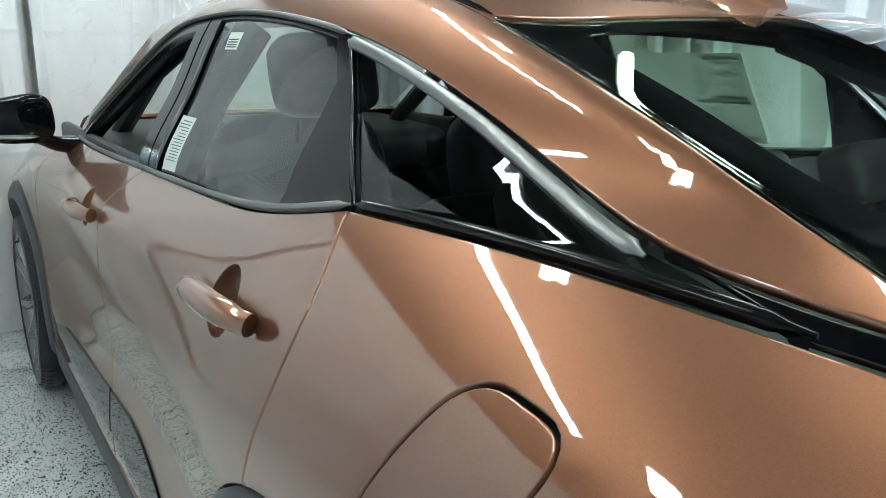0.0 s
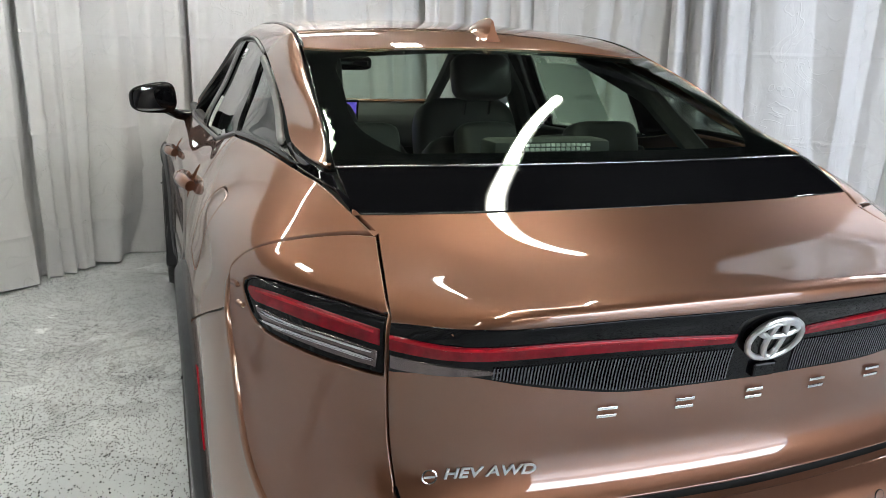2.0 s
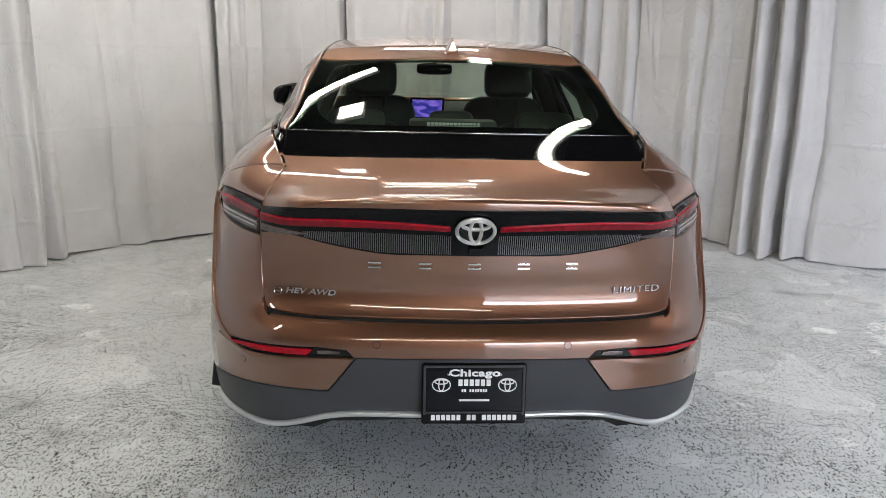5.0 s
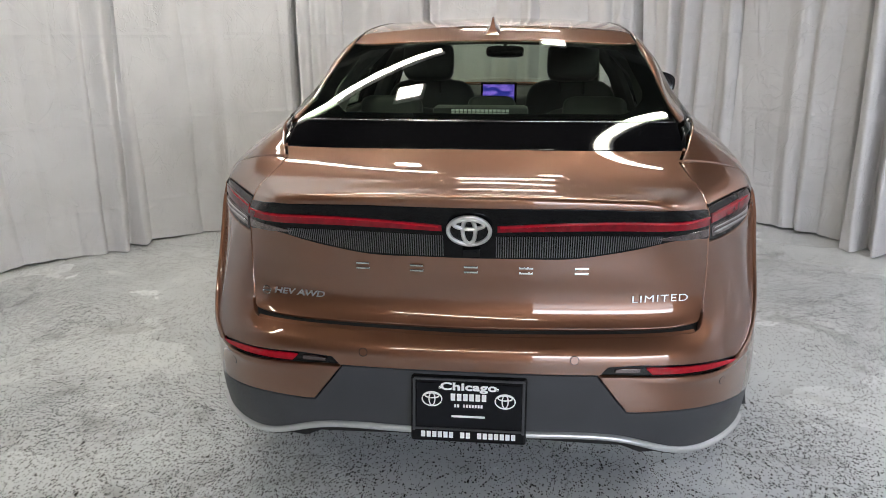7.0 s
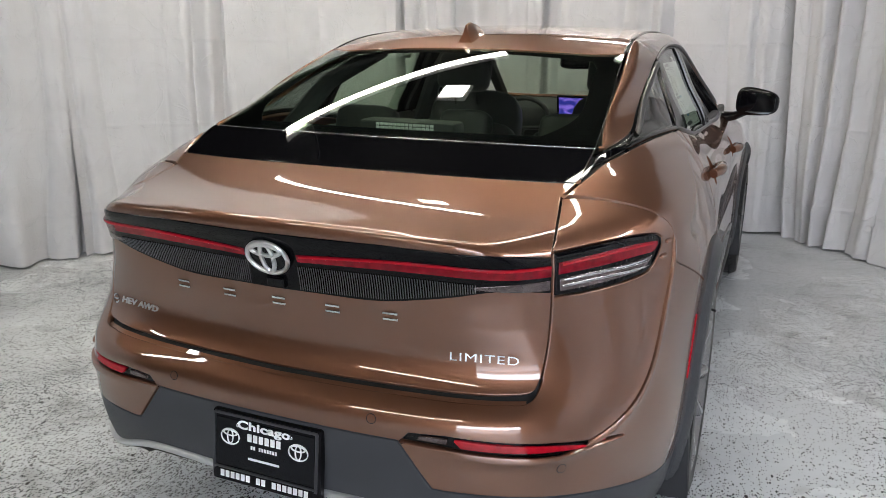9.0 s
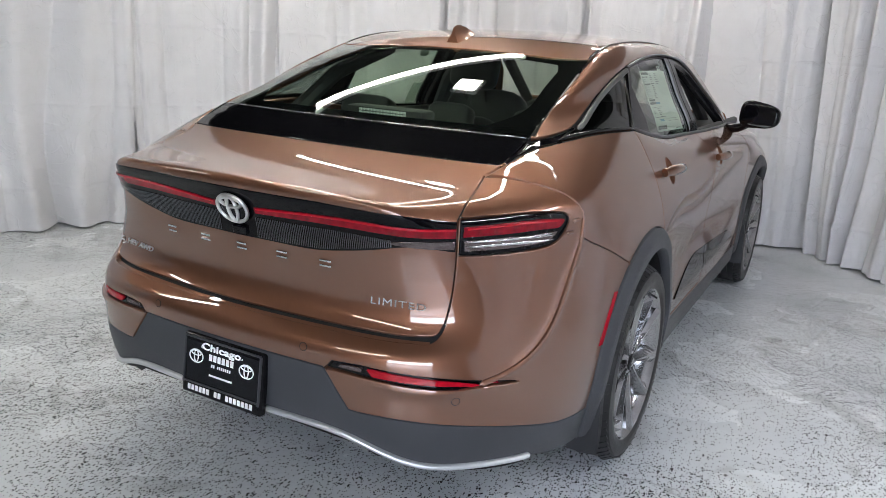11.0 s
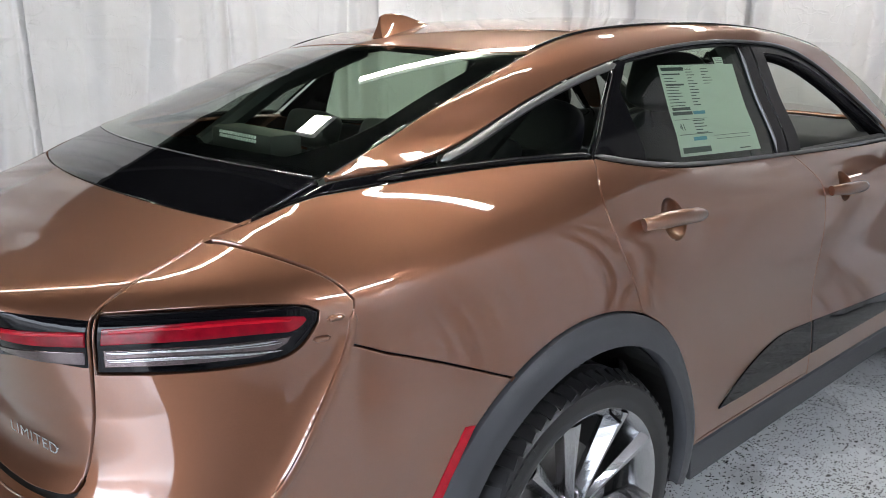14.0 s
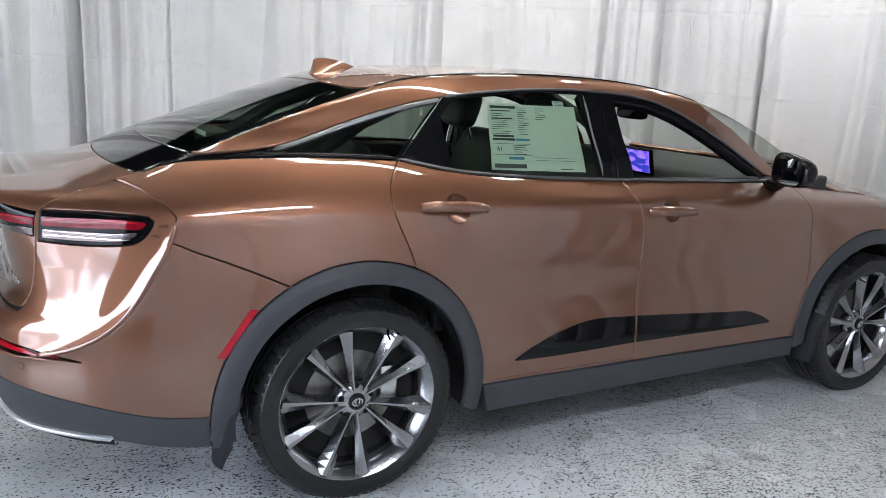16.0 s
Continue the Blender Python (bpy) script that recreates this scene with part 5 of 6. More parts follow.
def build_top():
    patch("rear_window", both_sides(joined(BLACK_TOP, GLASS_SIDE, GLASS_TOP[::-1])), GLASS, car, over, step=0.018, lift=-0.001, rim=0.004, label="tinted sloping rear window")
    # Thin chrome bead in place of the bright reflection along the glass edge.
    bead("glass_edge_glint", [(-x, y) for x, y in BLACK_TOP[::-1]] + BLACK_TOP[1:], 0.0035, 0.0015, SATIN_CHROME, car, over)
    bm_edge = both_sides(joined(BLACK_TOP, GLASS_SIDE, GLASS_TOP[::-1]))
    inner = both_sides(joined([(0, 0.650)] + [(x, 0.650 + 0.22 * x * x) for x in np.linspace(0.02, 0.47, 12)], curve((0.50, 0.74), (0.535, 0.82), (0.53, 1.0), (0.515, 1.17)), [(x, 1.205 + 0.1 * x * x) for x in np.linspace(0.49, 0, 14)]))
    patch("glass_border", bm_edge, GLOSS_BLACK, car, over, holes=[inner], step=0.03, lift=-0.006, rim=0.002, label="black printed border of the rear window")
    patch("roof", both_sides(joined(GLASS_TOP, ROOF_SIDE, curve((0.585, 2.98), (0.4, 2.93), (0.2, 2.905), (0, 2.90)))), PAINT, car, over, step=0.035, rim=0.012, label="bronze roof panel")
    patch("windscreen", both_sides(joined(curve((0, 2.905), (0.2, 2.91), (0.4, 2.935), (0.585, 2.985)), curve((0.60, 3.2), (0.64, 3.5), (0.66, 3.70)), curve((0.66, 3.70), (0.4, 3.82), (0, 3.87)))), GLASS_FRONT, car, over, step=0.05, lift=-0.002, rim=0.004, label="raked windscreen")
    patch("bonnet", both_sides(joined(curve((0, 3.88), (0.4, 3.83), (0.70, 3.70)), curve((0.78, 3.85), (0.74, 4.2), (0.66, 4.6)), curve((0.62, 4.70), (0.4, 4.80), (0, 4.85)))), PAINT, car, over, step=0.04, rim=0.014, label="bronze bonnet")
    patch("front_bumper", both_sides(joined([(0, 0.26), (0.55, 0.27)], [(0.72, 0.40), (0.72, 0.78), (0, 0.80)])), PAINT, car, nose, step=0.05, rim=0.02, label="bronze front bumper")
    for s in (False, True):
        bead("roof_joint", [(x - 0.003, y) for x, y in ROOF_SIDE], 0.010, 0.003, SATIN_BLACK, car, over, mirror=s)
    # Fin aerial.
    secs = []
    base = [rise(0, y) for y in (1.292, 1.31, 1.35, 1.40, 1.45, 1.49)]
    shape = ((1.292, 0.030, 0.066), (1.31, 0.033, 0.068), (1.35, 0.034, 0.060), (1.40, 0.031, 0.043), (1.45, 0.023, 0.021), (1.49, 0.006, 0.003))
    bm = bmesh.new()
    for (y, w, h), z in zip(shape, base):
        secs.append([bm.verts.new((x * w, y + (0.012 * k if y < 1.33 else 0), z + k * h - 0.003)) for x, k in ((-1, 0), (-0.75, 0.14), (-0.30, 0.55), (-0.12, 0.95), (0, 1.0), (0.12, 0.95), (0.30, 0.55), (0.75, 0.14), (1, 0))])
    for a, b in zip(secs, secs[1:]):
        for j in range(8):
            bm.faces.new((a[j], a[j + 1], b[j + 1], b[j]))
    bm.faces.new(secs[0])
    bm.faces.new(secs[-1])
    part("roof_fin", bm, PAINT, car, "bronze shark-fin aerial", True)


def build_shell():
    """Black sheets that shade the panel gaps, and the parts under the body."""
    circles = [arc(AU, AV, 0.47, 0, 350, 24), arc(AF, AV, 0.46, 0, 350, 24), arc(2.262, 1.040, 0.056, 0, 340, 18), arc(3.30, 1.003, 0.053, 0, 340, 18)]
    for s in (False, True):
        patch("gap_shade_shell", joined([(0.0, 0.60), (0.0, 1.045), (0.70, 1.02), (0.9, 1.07), (1.1, 1.11), (1.4, 1.155), (2.05, 1.165), (2.45, 1.10), (4.1, 1.06), (4.9, 0.95), (4.9, 0.30), (0.5, 0.32)]), DARK, car, holes=circles, step=0.06, lift=-0.022, rim=0, mirror=s)
    patch("deck_shade_shell", both_sides(joined([(0, 0.12), (0.55, 0.16), (0.60, 0.55), (0.575, 0.69), (0, 0.63)])), DARK, car, over, step=0.06, lift=-0.02, rim=0)
    bm = bmesh.new()
    block(bm, (0, 2.55, 0.27), (1.15, 4.2, 0.12), 0.03)
    block(bm, (0, 2.6, 0.29), (1.66, 1.7, 0.10), 0.03)
    block(bm, (0, 0.55, 0.36), (1.2, 0.5, 0.14), 0.04)
    part("underbody", bm, DARK, car)
    for y, u in ((HUB_R, AU), (HUB_F, AF)):
        for s in (-1, 1):
            bm = bmesh.new()
            ring = [[bm.verts.new((s * x, y + r * math.cos(a), AV + r * math.sin(a))) for a in np.linspace(radians(-12), radians(192), 36)] for x, r in ((0.905, 0.438), (0.80, 0.445), (0.56, 0.44), (0.54, 0.30), (0.54, 0.02))]
            for a, b in zip(ring, ring[1:]):
                for j in range(35):
                    bm.faces.new((a[j], a[j + 1], b[j + 1], b[j]))
            part("wheel_liner", bm, DARK, car)
            # Mud flap behind the wheel.
            yy = y - (0.47 if y < 2 else 0.40)
            rows = ((0.45, 0.03, 0.86, 0.935), (0.36, 0.00, 0.85, 0.945), (0.27, -0.012, 0.84, 0.952), (0.235, -0.018, 0.83, 0.955), (0.205, -0.030, 0.86, 0.956))
            bm = bmesh.new()
            grid = [[bm.verts.new((s * x, yy + dy + e, z)) for x, e in ((x0, 0.004), ((x0 + x1) / 2, 0), (x1, 0.012), (x1 + 0.003, 0.035 if z > 0.25 else 0.02))] for z, dy, x0, x1 in rows]
            for a, b in zip(grid, grid[1:]):
                for j in range(3):
                    bm.faces.new((a[j], a[j + 1], b[j + 1], b[j]))
            bmesh.ops.solidify(bm, geom=bm.faces[:], thickness=0.008)
            part("mud_flap", bm, CLADDING, car, "dark grey mud flap", True)


def build_wheel():
    """One wheel with its axle along x, outer face towards +x, centred on nought."""
    root = new("wheel")
    w = 0.112
    prof = [(-w + 0.02, 0.272), (-w, 0.285), (-w - 0.004, 0.310), (-w, 0.338), (-w + 0.014, 0.354), (-0.070, 0.3605)]
    for x in (-0.045, -0.005, 0.035):
        prof += [(x - 0.006, 0.3625), (x - 0.005, 0.355), (x + 0.003, 0.355), (x + 0.004, 0.3625)]
    prof += [(0.070, 0.3605), (w - 0.014, 0.354), (w - 0.003, 0.342), (w + 0.001, 0.338), (w + 0.004, 0.312), (w + 0.003, 0.300), (w + 0.001, 0.297), (w, 0.285), (w - 0.012, 0.272), (w - 0.02, 0.268)]
    tyre = part("tyre", lathe(prof, 96), RUBBER, root, "black low-profile tyre", True)
    bm = bmesh.new()
    for k in range(64):
        a = 2 * math.pi * k / 64
        for sx, da in ((1, 0.0), (-1, 0.04)):
            m = Matrix.Rotation(a + da, 4, "X") @ Matrix.Translation((sx * 0.088, 0, 0.3525)) @ Matrix.Rotation(radians(sx * 27), 4, "Y") @ Matrix.Rotation(radians(12 * sx), 4, "Z")
            block(bm, (0, 0, 0), (0.044, 0.024, 0.013), 0, m)
    tagged(part("tread", bm, RUBBER, root), kind="stuff")
    # Raised marks on the sidewall, too worn to read.
    for a0, n in ((35, 9), (215, 9)):
        for k in range(n):
            m = Matrix.Rotation(radians(a0 + 4.2 * k), 4, "X") @ Matrix.Translation((w + 0.003, 0, 0.325))
            part("sidewall_mark", block(bmesh.new(), (0, 0, 0), (0.002, 0.013, 0.018), 0, m), RUBBER, tyre)
    rim = part("rim", lathe([(-0.10, 0.272), (-0.095, 0.255), (0.02, 0.235), (0.07, 0.245), (0.092, 0.262), (0.106, 0.276), (0.111, 0.282), (0.107, 0.287), (0.095, 0.286)], 96), RIM, root, "dark silver alloy rim", True)
    part("rim_back", lathe([(0.020, 0.236), (0.0, 0.10), (-0.01, 0.04)], 48), DARK, root)
    part("brake_disc", lathe([(0.005, 0.05), (0.012, 0.08), (0.012, 0.165), (-0.012, 0.165)], 64), DISC, root, "bare steel brake disc", True)
    bm = block(bmesh.new(), (0.012, 0.135, 0.03), (0.07, 0.07, 0.15), 0.015)
    part("brake_caliper", bm, SATIN_CHROME, root, smooth=True)
    for k in range(10):
        ang = 36 * k + (2 if k % 2 else -2) + 8
        bm = bmesh.new()
        secs = []
        for i in range(9):
            t = i / 8
            r = 0.042 + t * (0.274 - 0.042)
            lean = (0.006 + 0.010 * t) * (1 if k % 2 else -1)
            half = 0.0105 + 0.006 * t + 0.021 * t**2
            x = 0.074 + 0.030 * t**1.3
            tilt = (0.014 + 0.006 * t) * (1 if k % 2 else -1)
            prof = ((-half, -0.034), (-half * 0.97, -0.014 - tilt * 0.5), (-half * 0.22, 0.008), (half * 0.22, 0.008), (half * 0.97, -0.014 + tilt * 0.5), (half, -0.034))
            secs.append([bm.verts.new((x + h, lean + q, r)) for q, h in prof])
        for a, b in zip(secs, secs[1:]):
            for j in range(5):
                bm.faces.new((a[j], a[j + 1], b[j + 1], b[j]))
            bm.faces.new((a[5], a[0], b[0], b[5]))
        bm.transform(Matrix.Rotation(radians(ang), 4, "X"))
        part("spoke", bm, RIM, root)
    part("hub", lathe([(0.03, 0.075), (0.060, 0.070), (0.074, 0.055), (0.080, 0.040), (0.080, 0.0001)], 40), RIM, root, smooth=True)
    cap = part("hub_cap", lathe([(0.078, 0.031), (0.086, 0.030), (0.088, 0.024), (0.086, 0.0225), (0.0865, 0.0001)], 40), GLOSS_BLACK, root, "black hub cap with chrome rings", True)
    bm = bmesh.new()
    for ry, rz, o in ((0.019, 0.014, 0), (0.007, 0.013, 0), (0.014, 0.006, 0.006)):
        tube(bm, [(0.088, ry * math.cos(a), o + rz * math.sin(a)) for a in np.linspace(0, 2 * math.pi, 21)], 0.0017, 5)
    part("cap_ring", bm, CHROME, root, smooth=True)
    for k in range(5):
        a = radians(72 * k + 20)
        bm = lathe([(0.055, 0.0105), (0.080, 0.0105), (0.084, 0.008), (0.084, 0.0001)], 6)
        bmesh.ops.translate(bm, vec=(-0.004, 0.056 * math.cos(a), 0.056 * math.sin(a)), verts=bm.verts)
        part("wheel_nut", bm, SATIN_BLACK, root)
    bm = tube(bmesh.new(), [(0.09, 0.10, 0.243), (0.125, 0.095, 0.233)], 0.004, 6)
    part("valve", bm, SATIN_BLACK, root)
    return root


def build_wheels():
    first = build_wheel()
    first.parent = car
    tagged(first, "dark silver multi-spoke alloy wheel with black tyre", group="wheels")
    first.matrix_basis = pose(0.830, HUB_R, HUB_Z) @ Matrix.Diagonal((1.03, 1.03, 1.03, 1))
    copy_thing(first, pose(0.830, HUB_F, HUB_Z, 40))
    copy_thing(first, pose(-0.830, HUB_R, HUB_Z, 0, 0, 180))
    copy_thing(first, pose(-0.830, HUB_F, HUB_Z, 25, 0, 180))


def ring_mark(m, w, h, r, mat, parent, name):
    """A plain maker's badge: crossed oval rings."""
    bm = bmesh.new()
    for a, b, x, y in ((0.5, 0.5, 0, 0), (0.15, 0.46, 0, 0), (0.36, 0.17, 0, 0.24)):
        tube(bm, [m @ Vector((w * (x + a * math.cos(t)), h * (y + b * math.sin(t)), r * 0.4)) for t in np.linspace(0, 2 * math.pi, 33)], r, 8)
    return part(name, bm, mat, parent, smooth=True)


def build_badges():
    lid = bpy.data.objects["boot_lid"]
    fr = seat_frame(0.0, 0.998, lift=0.012)
    bm = bmesh.new()
    bmesh.ops.create_circle(bm, segments=40, radius=1, cap_ends=True)
    bm.transform(fr @ Matrix.Diagonal((0.054, 0.043, 1, 1)))
    back = part("badge", bm, GLOSS_BLACK, car, "round chrome-ringed badge")
    ring_mark(fr, 0.112, 0.088, 0.0058, BADGE, back, "badge_ring")
    bm = block(bmesh.new(), (0, 0, 0), (0.05, 0.028, 0.014), 0.004, seat_frame(0.006, 0.928, lift=0.006))
    part("rear_view_camera", bm, GLOSS_BLACK, lid)
    # Five plain chrome marks in place of the model's name.
    for u in (-0.298, -0.146, 0.003, 0.153, 0.302):
        m = seat_frame(abs(u), 0.876, lift=0.003)
        if u < 0:
            m = Matrix.Diagonal((-1, 1, 1, 1)) @ m @ Matrix.Diagonal((-1, 1, 1, 1))
        bm = bmesh.new()
        for y in (-0.0075, 0.0075):
            block(bm, (0, 0, 0), (0.038, 0.0065, 0.004), 0.001, m @ Matrix.Translation((0, y, 0)))
        part("chrome_mark", bm, CHROME, lid, "small chrome bar mark")
    m = seat_frame(0.540, 0.792, lift=0.003)
    lettering("letters", "LIMITED", 0.029, 0.0012, m, CHROME, lid, "chrome letters", 1.42, 1.12, 0.0)
    m = Matrix.Diagonal((-1, 1, 1, 1)) @ seat_frame(0.515, 0.776, lift=0.003) @ Matrix.Diagonal((-1, 1, 1, 1))
    lettering("letters", "HEV AWD", 0.0245, 0.0018, m @ Matrix.Translation((0.004, 0.002, 0)), BADGE, lid, "chrome letters", 1.42, 1.0, 0.0003, 0.22)
    bm = tube(bmesh.new(), [m @ Vector((-0.098 + 0.012 * math.cos(a), 0.012 * math.sin(a), 0.001)) for a in np.linspace(0, 2 * math.pi, 17)], 0.002, 6)
    block(bm, (0, 0, 0), (0.018, 0.004, 0.003), 0, m @ Matrix.Translation((-0.098, 0, 0.001)))
    part("round_mark", bm, CHROME, lid, smooth=True)
    # Number-plate holder with the dealer's plate.
    m = Matrix.Translation((0.006, 0.0, 0.505)) @ Matrix.Rotation(radians(90 - 6), 4, "X")
    m = m @ Matrix.Translation((0, 0, 0.002))
    plate = part("plate_holder", block(bmesh.new(), (0, 0, 0), (0.318, 0.190, 0.028), 0.008, m @ Matrix.Translation((0, -0.004, -0.012)), 3), SATIN_BLACK, car, "black plate holder with white dealer lettering")
    part("plate", block(bmesh.new(), (0, 0, 0), (0.288, 0.125, 0.003), 0.001, m @ Matrix.Translation((0, 0.010, 0.0035))), PLATE_BLACK, plate, "black dealer plate")
    bm = bmesh.new()
    for x, y, w, h in ((0, 0.083, 0.300, 0.006), (-0.150, 0.008, 0.007, 0.150), (0.150, 0.008, 0.007, 0.150), (0, -0.060, 0.300, 0.005)):
        block(bm, (0, 0, 0), (w, h, 0.006), 0.0015, m @ Matrix.Translation((x, y, 0.004)))
    part("plate_edge", bm, CLADDING, plate)
    up = m @ Matrix.Translation((0, 0, 0.0058))
    lettering("letters", "Chicago", 0.029, 0.0004, up @ Matrix.Translation((0.0, 0.064, 0.002)), WHITE_PRINT, plate, "white letters", 1.55, 1.06, 0.0011)
    bars = [(-0.0425 + 0.017 * k, 0.034, 0.0125, 0.020) for k in range(6)] + [(-0.036 + 0.008 * k, 0.0095, 0.0055, 0.009) for k in range(10) if k != 2]
    bars += [(0.0, -0.021, 0.092, 0.006)] + [(-0.124 + 0.0155 * k, -0.0755, 0.0115, 0.017) for k in range(17) if k not in (6, 9)]
    for x, y, w, h in bars:
        part("print_bar", block(bmesh.new(), (0, 0, 0), (w, h, 0.0006), 0, up @ Matrix.Translation((x, y, 0))), WHITE_PRINT, plate)
    for x in (-0.1, 0.1):
        ring_mark(up @ Matrix.Translation((x, 0.027, 0)), 0.054, 0.040, 0.0019, WHITE_PRINT, plate, "white_ring_mark")
    for x in (-0.078, 0.078):
        bm = bmesh.new()
        bmesh.ops.create_uvsphere(bm, u_segments=10, v_segments=6, radius=0.0055)
        bm.transform(up @ Matrix.Translation((x, 0.060, 0)) @ Matrix.Diagonal((1, 1, 0.5, 1)))
        part("plate_screw", bm, CHROME, plate, smooth=True)


def build_mirrors():
    for s in (1, -1):
        root = new("door_mirror")
        root.parent = car
        tagged(root, "gloss black door mirror")
        bm = bmesh.new()
        bmesh.ops.create_icosphere(bm, subdivisions=4, radius=1)
        for v in bm.verts:
            c = v.co
            k = lambda q: math.copysign(abs(q) ** 0.62, q)
            c.x, c.y, c.z = k(c.x), k(c.y), k(c.z)
            c.x, c.z = c.x * 0.112, c.z * (0.074 - 0.012 * c.x)
            c.y = c.y * (0.030 if c.y < 0 else 0.075 - 0.02 * abs(c.z) / 0.07)
        bm.transform(pose(0.975, 3.215, 1.180, 0, 4, -8))
        if s < 0:
            bm.transform(Matrix.Diagonal((-1, 1, 1, 1)))
        part("housing", bm, GLOSS_BLACK, root, smooth=True)
        bm = bmesh.new()
        bmesh.ops.create_circle(bm, segments=36, radius=1, cap_ends=True)
        for v in bm.verts:
            v.co = Vector((math.copysign(abs(v.co.x) ** 0.6, v.co.x) * 0.094, math.copysign(abs(v.co.y) ** 0.6, v.co.y) * 0.060, 0))
        bm.transform(pose(0.975, 3.1835, 1.180, 0, 4, -15) @ Matrix.Rotation(radians(88), 4, "X"))
        if s < 0:
            bm.transform(Matrix.Diagonal((-1, 1, 1, 1)))
        part("mirror_glass", bm, MIRROR, root, "clean mirror glass")
        bm = tube(bmesh.new(), [(s * 0.80, 3.30, 1.085), (s * 0.86, 3.27, 1.095), (s * 0.915, 3.24, 1.120), (s * 0.95, 3.23, 1.15)], [0.045, 0.036, 0.028, 0.03], 12, 0.7)
        part("mirror_arm", bm, GLOSS_BLACK, root, smooth=True)


build_rear()
build_sides()
build_top()
build_shell()
build_wheels()
build_badges()
build_mirrors()


# ---- cabin ----
def cushion(bm, centre, size, turn=None, soft=0.35):
    """A padded block with rounded sides."""
    made = bmesh.ops.create_icosphere(bm, subdivisions=3, radius=1)["verts"]
    for v in made:
        v.co = Vector([math.copysign(abs(q) ** soft, q) * h / 2 for q, h in zip(v.co, size)])
    bmesh.ops.transform(bm, matrix=Matrix.Translation(centre) @ (turn or Matrix.Identity(4)), verts=made)
    return bm


def build_cabin():
    cabin = new("cabin")
    cabin.parent = car
    tagged(cabin, "dark cabin with black leather seats")
    bm = bmesh.new()
    block(bm, (0, 2.6, 0.40), (1.5, 2.4, 0.06))
    block(bm, (0, 2.9, 0.55), (0.26, 1.5, 0.30), 0.04)
    part("cabin_floor", bm, CABIN, cabin)
    bm = bmesh.new()
    block(bm, (0, 0.98, 1.075), (1.16, 0.72, 0.04), 0.015)
    block(bm, (0, 1.42, 0.85), (1.3, 0.10, 0.5), 0.03, Matrix.Rotation(radians(-12), 4, "X"))
    part("parcel_shelf", bm, CABIN, cabin, smooth=True)
    for x in (-0.38, 0.38):
        seat = new("front_seat")
        seat.parent = cabin
        lean = Matrix.Rotation(radians(-18), 4, "X")
        bm = cushion(bmesh.new(), (x, 2.72, 0.58), (0.52, 0.54, 0.20), soft=0.4)
        part("seat_cushion", bm, LEATHER, cabin, smooth=True)
        bm = cushion(bmesh.new(), (x, 2.36, 0.92), (0.50, 0.17, 0.66), lean, 0.4)
        part("backrest", bm, LEATHER, cabin, smooth=True)
        bm = cushion(bmesh.new(), (x, 2.25, 1.345), (0.27, 0.11, 0.20), lean, 0.45)
        part("headrest", bm, LEATHER, cabin, smooth=True)
        bm = bmesh.new()
        for d in (-0.06, 0.06):
            tube(bm, [(x + d, 2.29, 1.18), (x + d, 2.25, 1.32)], 0.007, 6)
        part("headrest_posts", bm, CHROME, cabin)
        bpy.data.objects.remove(seat)
    for x, w in ((-0.42, 0.46), (0.0, 0.30), (0.42, 0.46)):
        part("bench_backrest", cushion(bmesh.new(), (x, 1.42, 0.90), (w, 0.17, 0.58), Matrix.Rotation(radians(-24), 4, "X"), 0.4), LEATHER, cabin, "black leather rear bench", True)
        part("bench_cushion", cushion(bmesh.new(), (x, 1.75, 0.55), (w, 0.50, 0.18), None, 0.4), LEATHER, cabin, "black leather rear bench", True)
    for x, w in ((-0.42, 0.26), (0.0, 0.20), (0.42, 0.26)):
        part("headrest", cushion(bmesh.new(), (x, 1.315, 1.175), (w, 0.10, 0.13), Matrix.Rotation(radians(-20), 4, "X"), 0.45), LEATHER, cabin, smooth=True)
    bm = bmesh.new()
    block(bm, (0, 3.56, 1.01), (1.40, 0.64, 0.19), 0.06, Matrix.Rotation(radians(3), 4, "X"), 3)
    block(bm, (0, 3.42, 0.80), (1.30, 0.25, 0.25), 0.05)
    part("dashboard", bm, CABIN, cabin, smooth=True)
    bm = block(bmesh.new(), (-0.04, 3.218, 1.105), (0.235, 0.022, 0.150), 0.008, Matrix.Rotation(radians(12), 4, "X"))
    screen = part("centre_screen", bm, GLOSS_BLACK, cabin)
    part("lit_display", block(bmesh.new(), (-0.04, 3.204, 1.105), (0.205, 0.003, 0.122), 0, Matrix.Rotation(radians(12), 4, "X")), SCREEN, screen, "screen lit violet blue")
    m = pose(-0.38, 3.20, 0.98, 65)
    bm = tube(bmesh.new(), [m @ Vector((0.185 * math.cos(a), 0.185 * math.sin(a), 0)) for a in np.linspace(0, 2 * math.pi, 37)], 0.016, 8)
    tube(bm, [m @ Vector((-0.18, 0, 0)), m @ Vector((0, 0, -0.03)), m @ Vector((0.18, 0, 0))], 0.02, 8, 0.6)
    tube(bm, [m @ Vector((0, -0.18, 0)), m @ Vector((0, 0, -0.03)), m @ Vector((0, 0, -0.25))], 0.022, 8)
    part("steering_wheel", bm, LEATHER, cabin, smooth=True)
    bm = cushion(bmesh.new(), (0.0, 3.10, 1.375), (0.24, 0.035, 0.075), None, 0.5)
    tube(bm, [(0, 3.11, 1.37), (0, 3.17, 1.43)], 0.012, 8)
    part("inside_mirror", bm, GLOSS_BLACK, cabin, smooth=True)
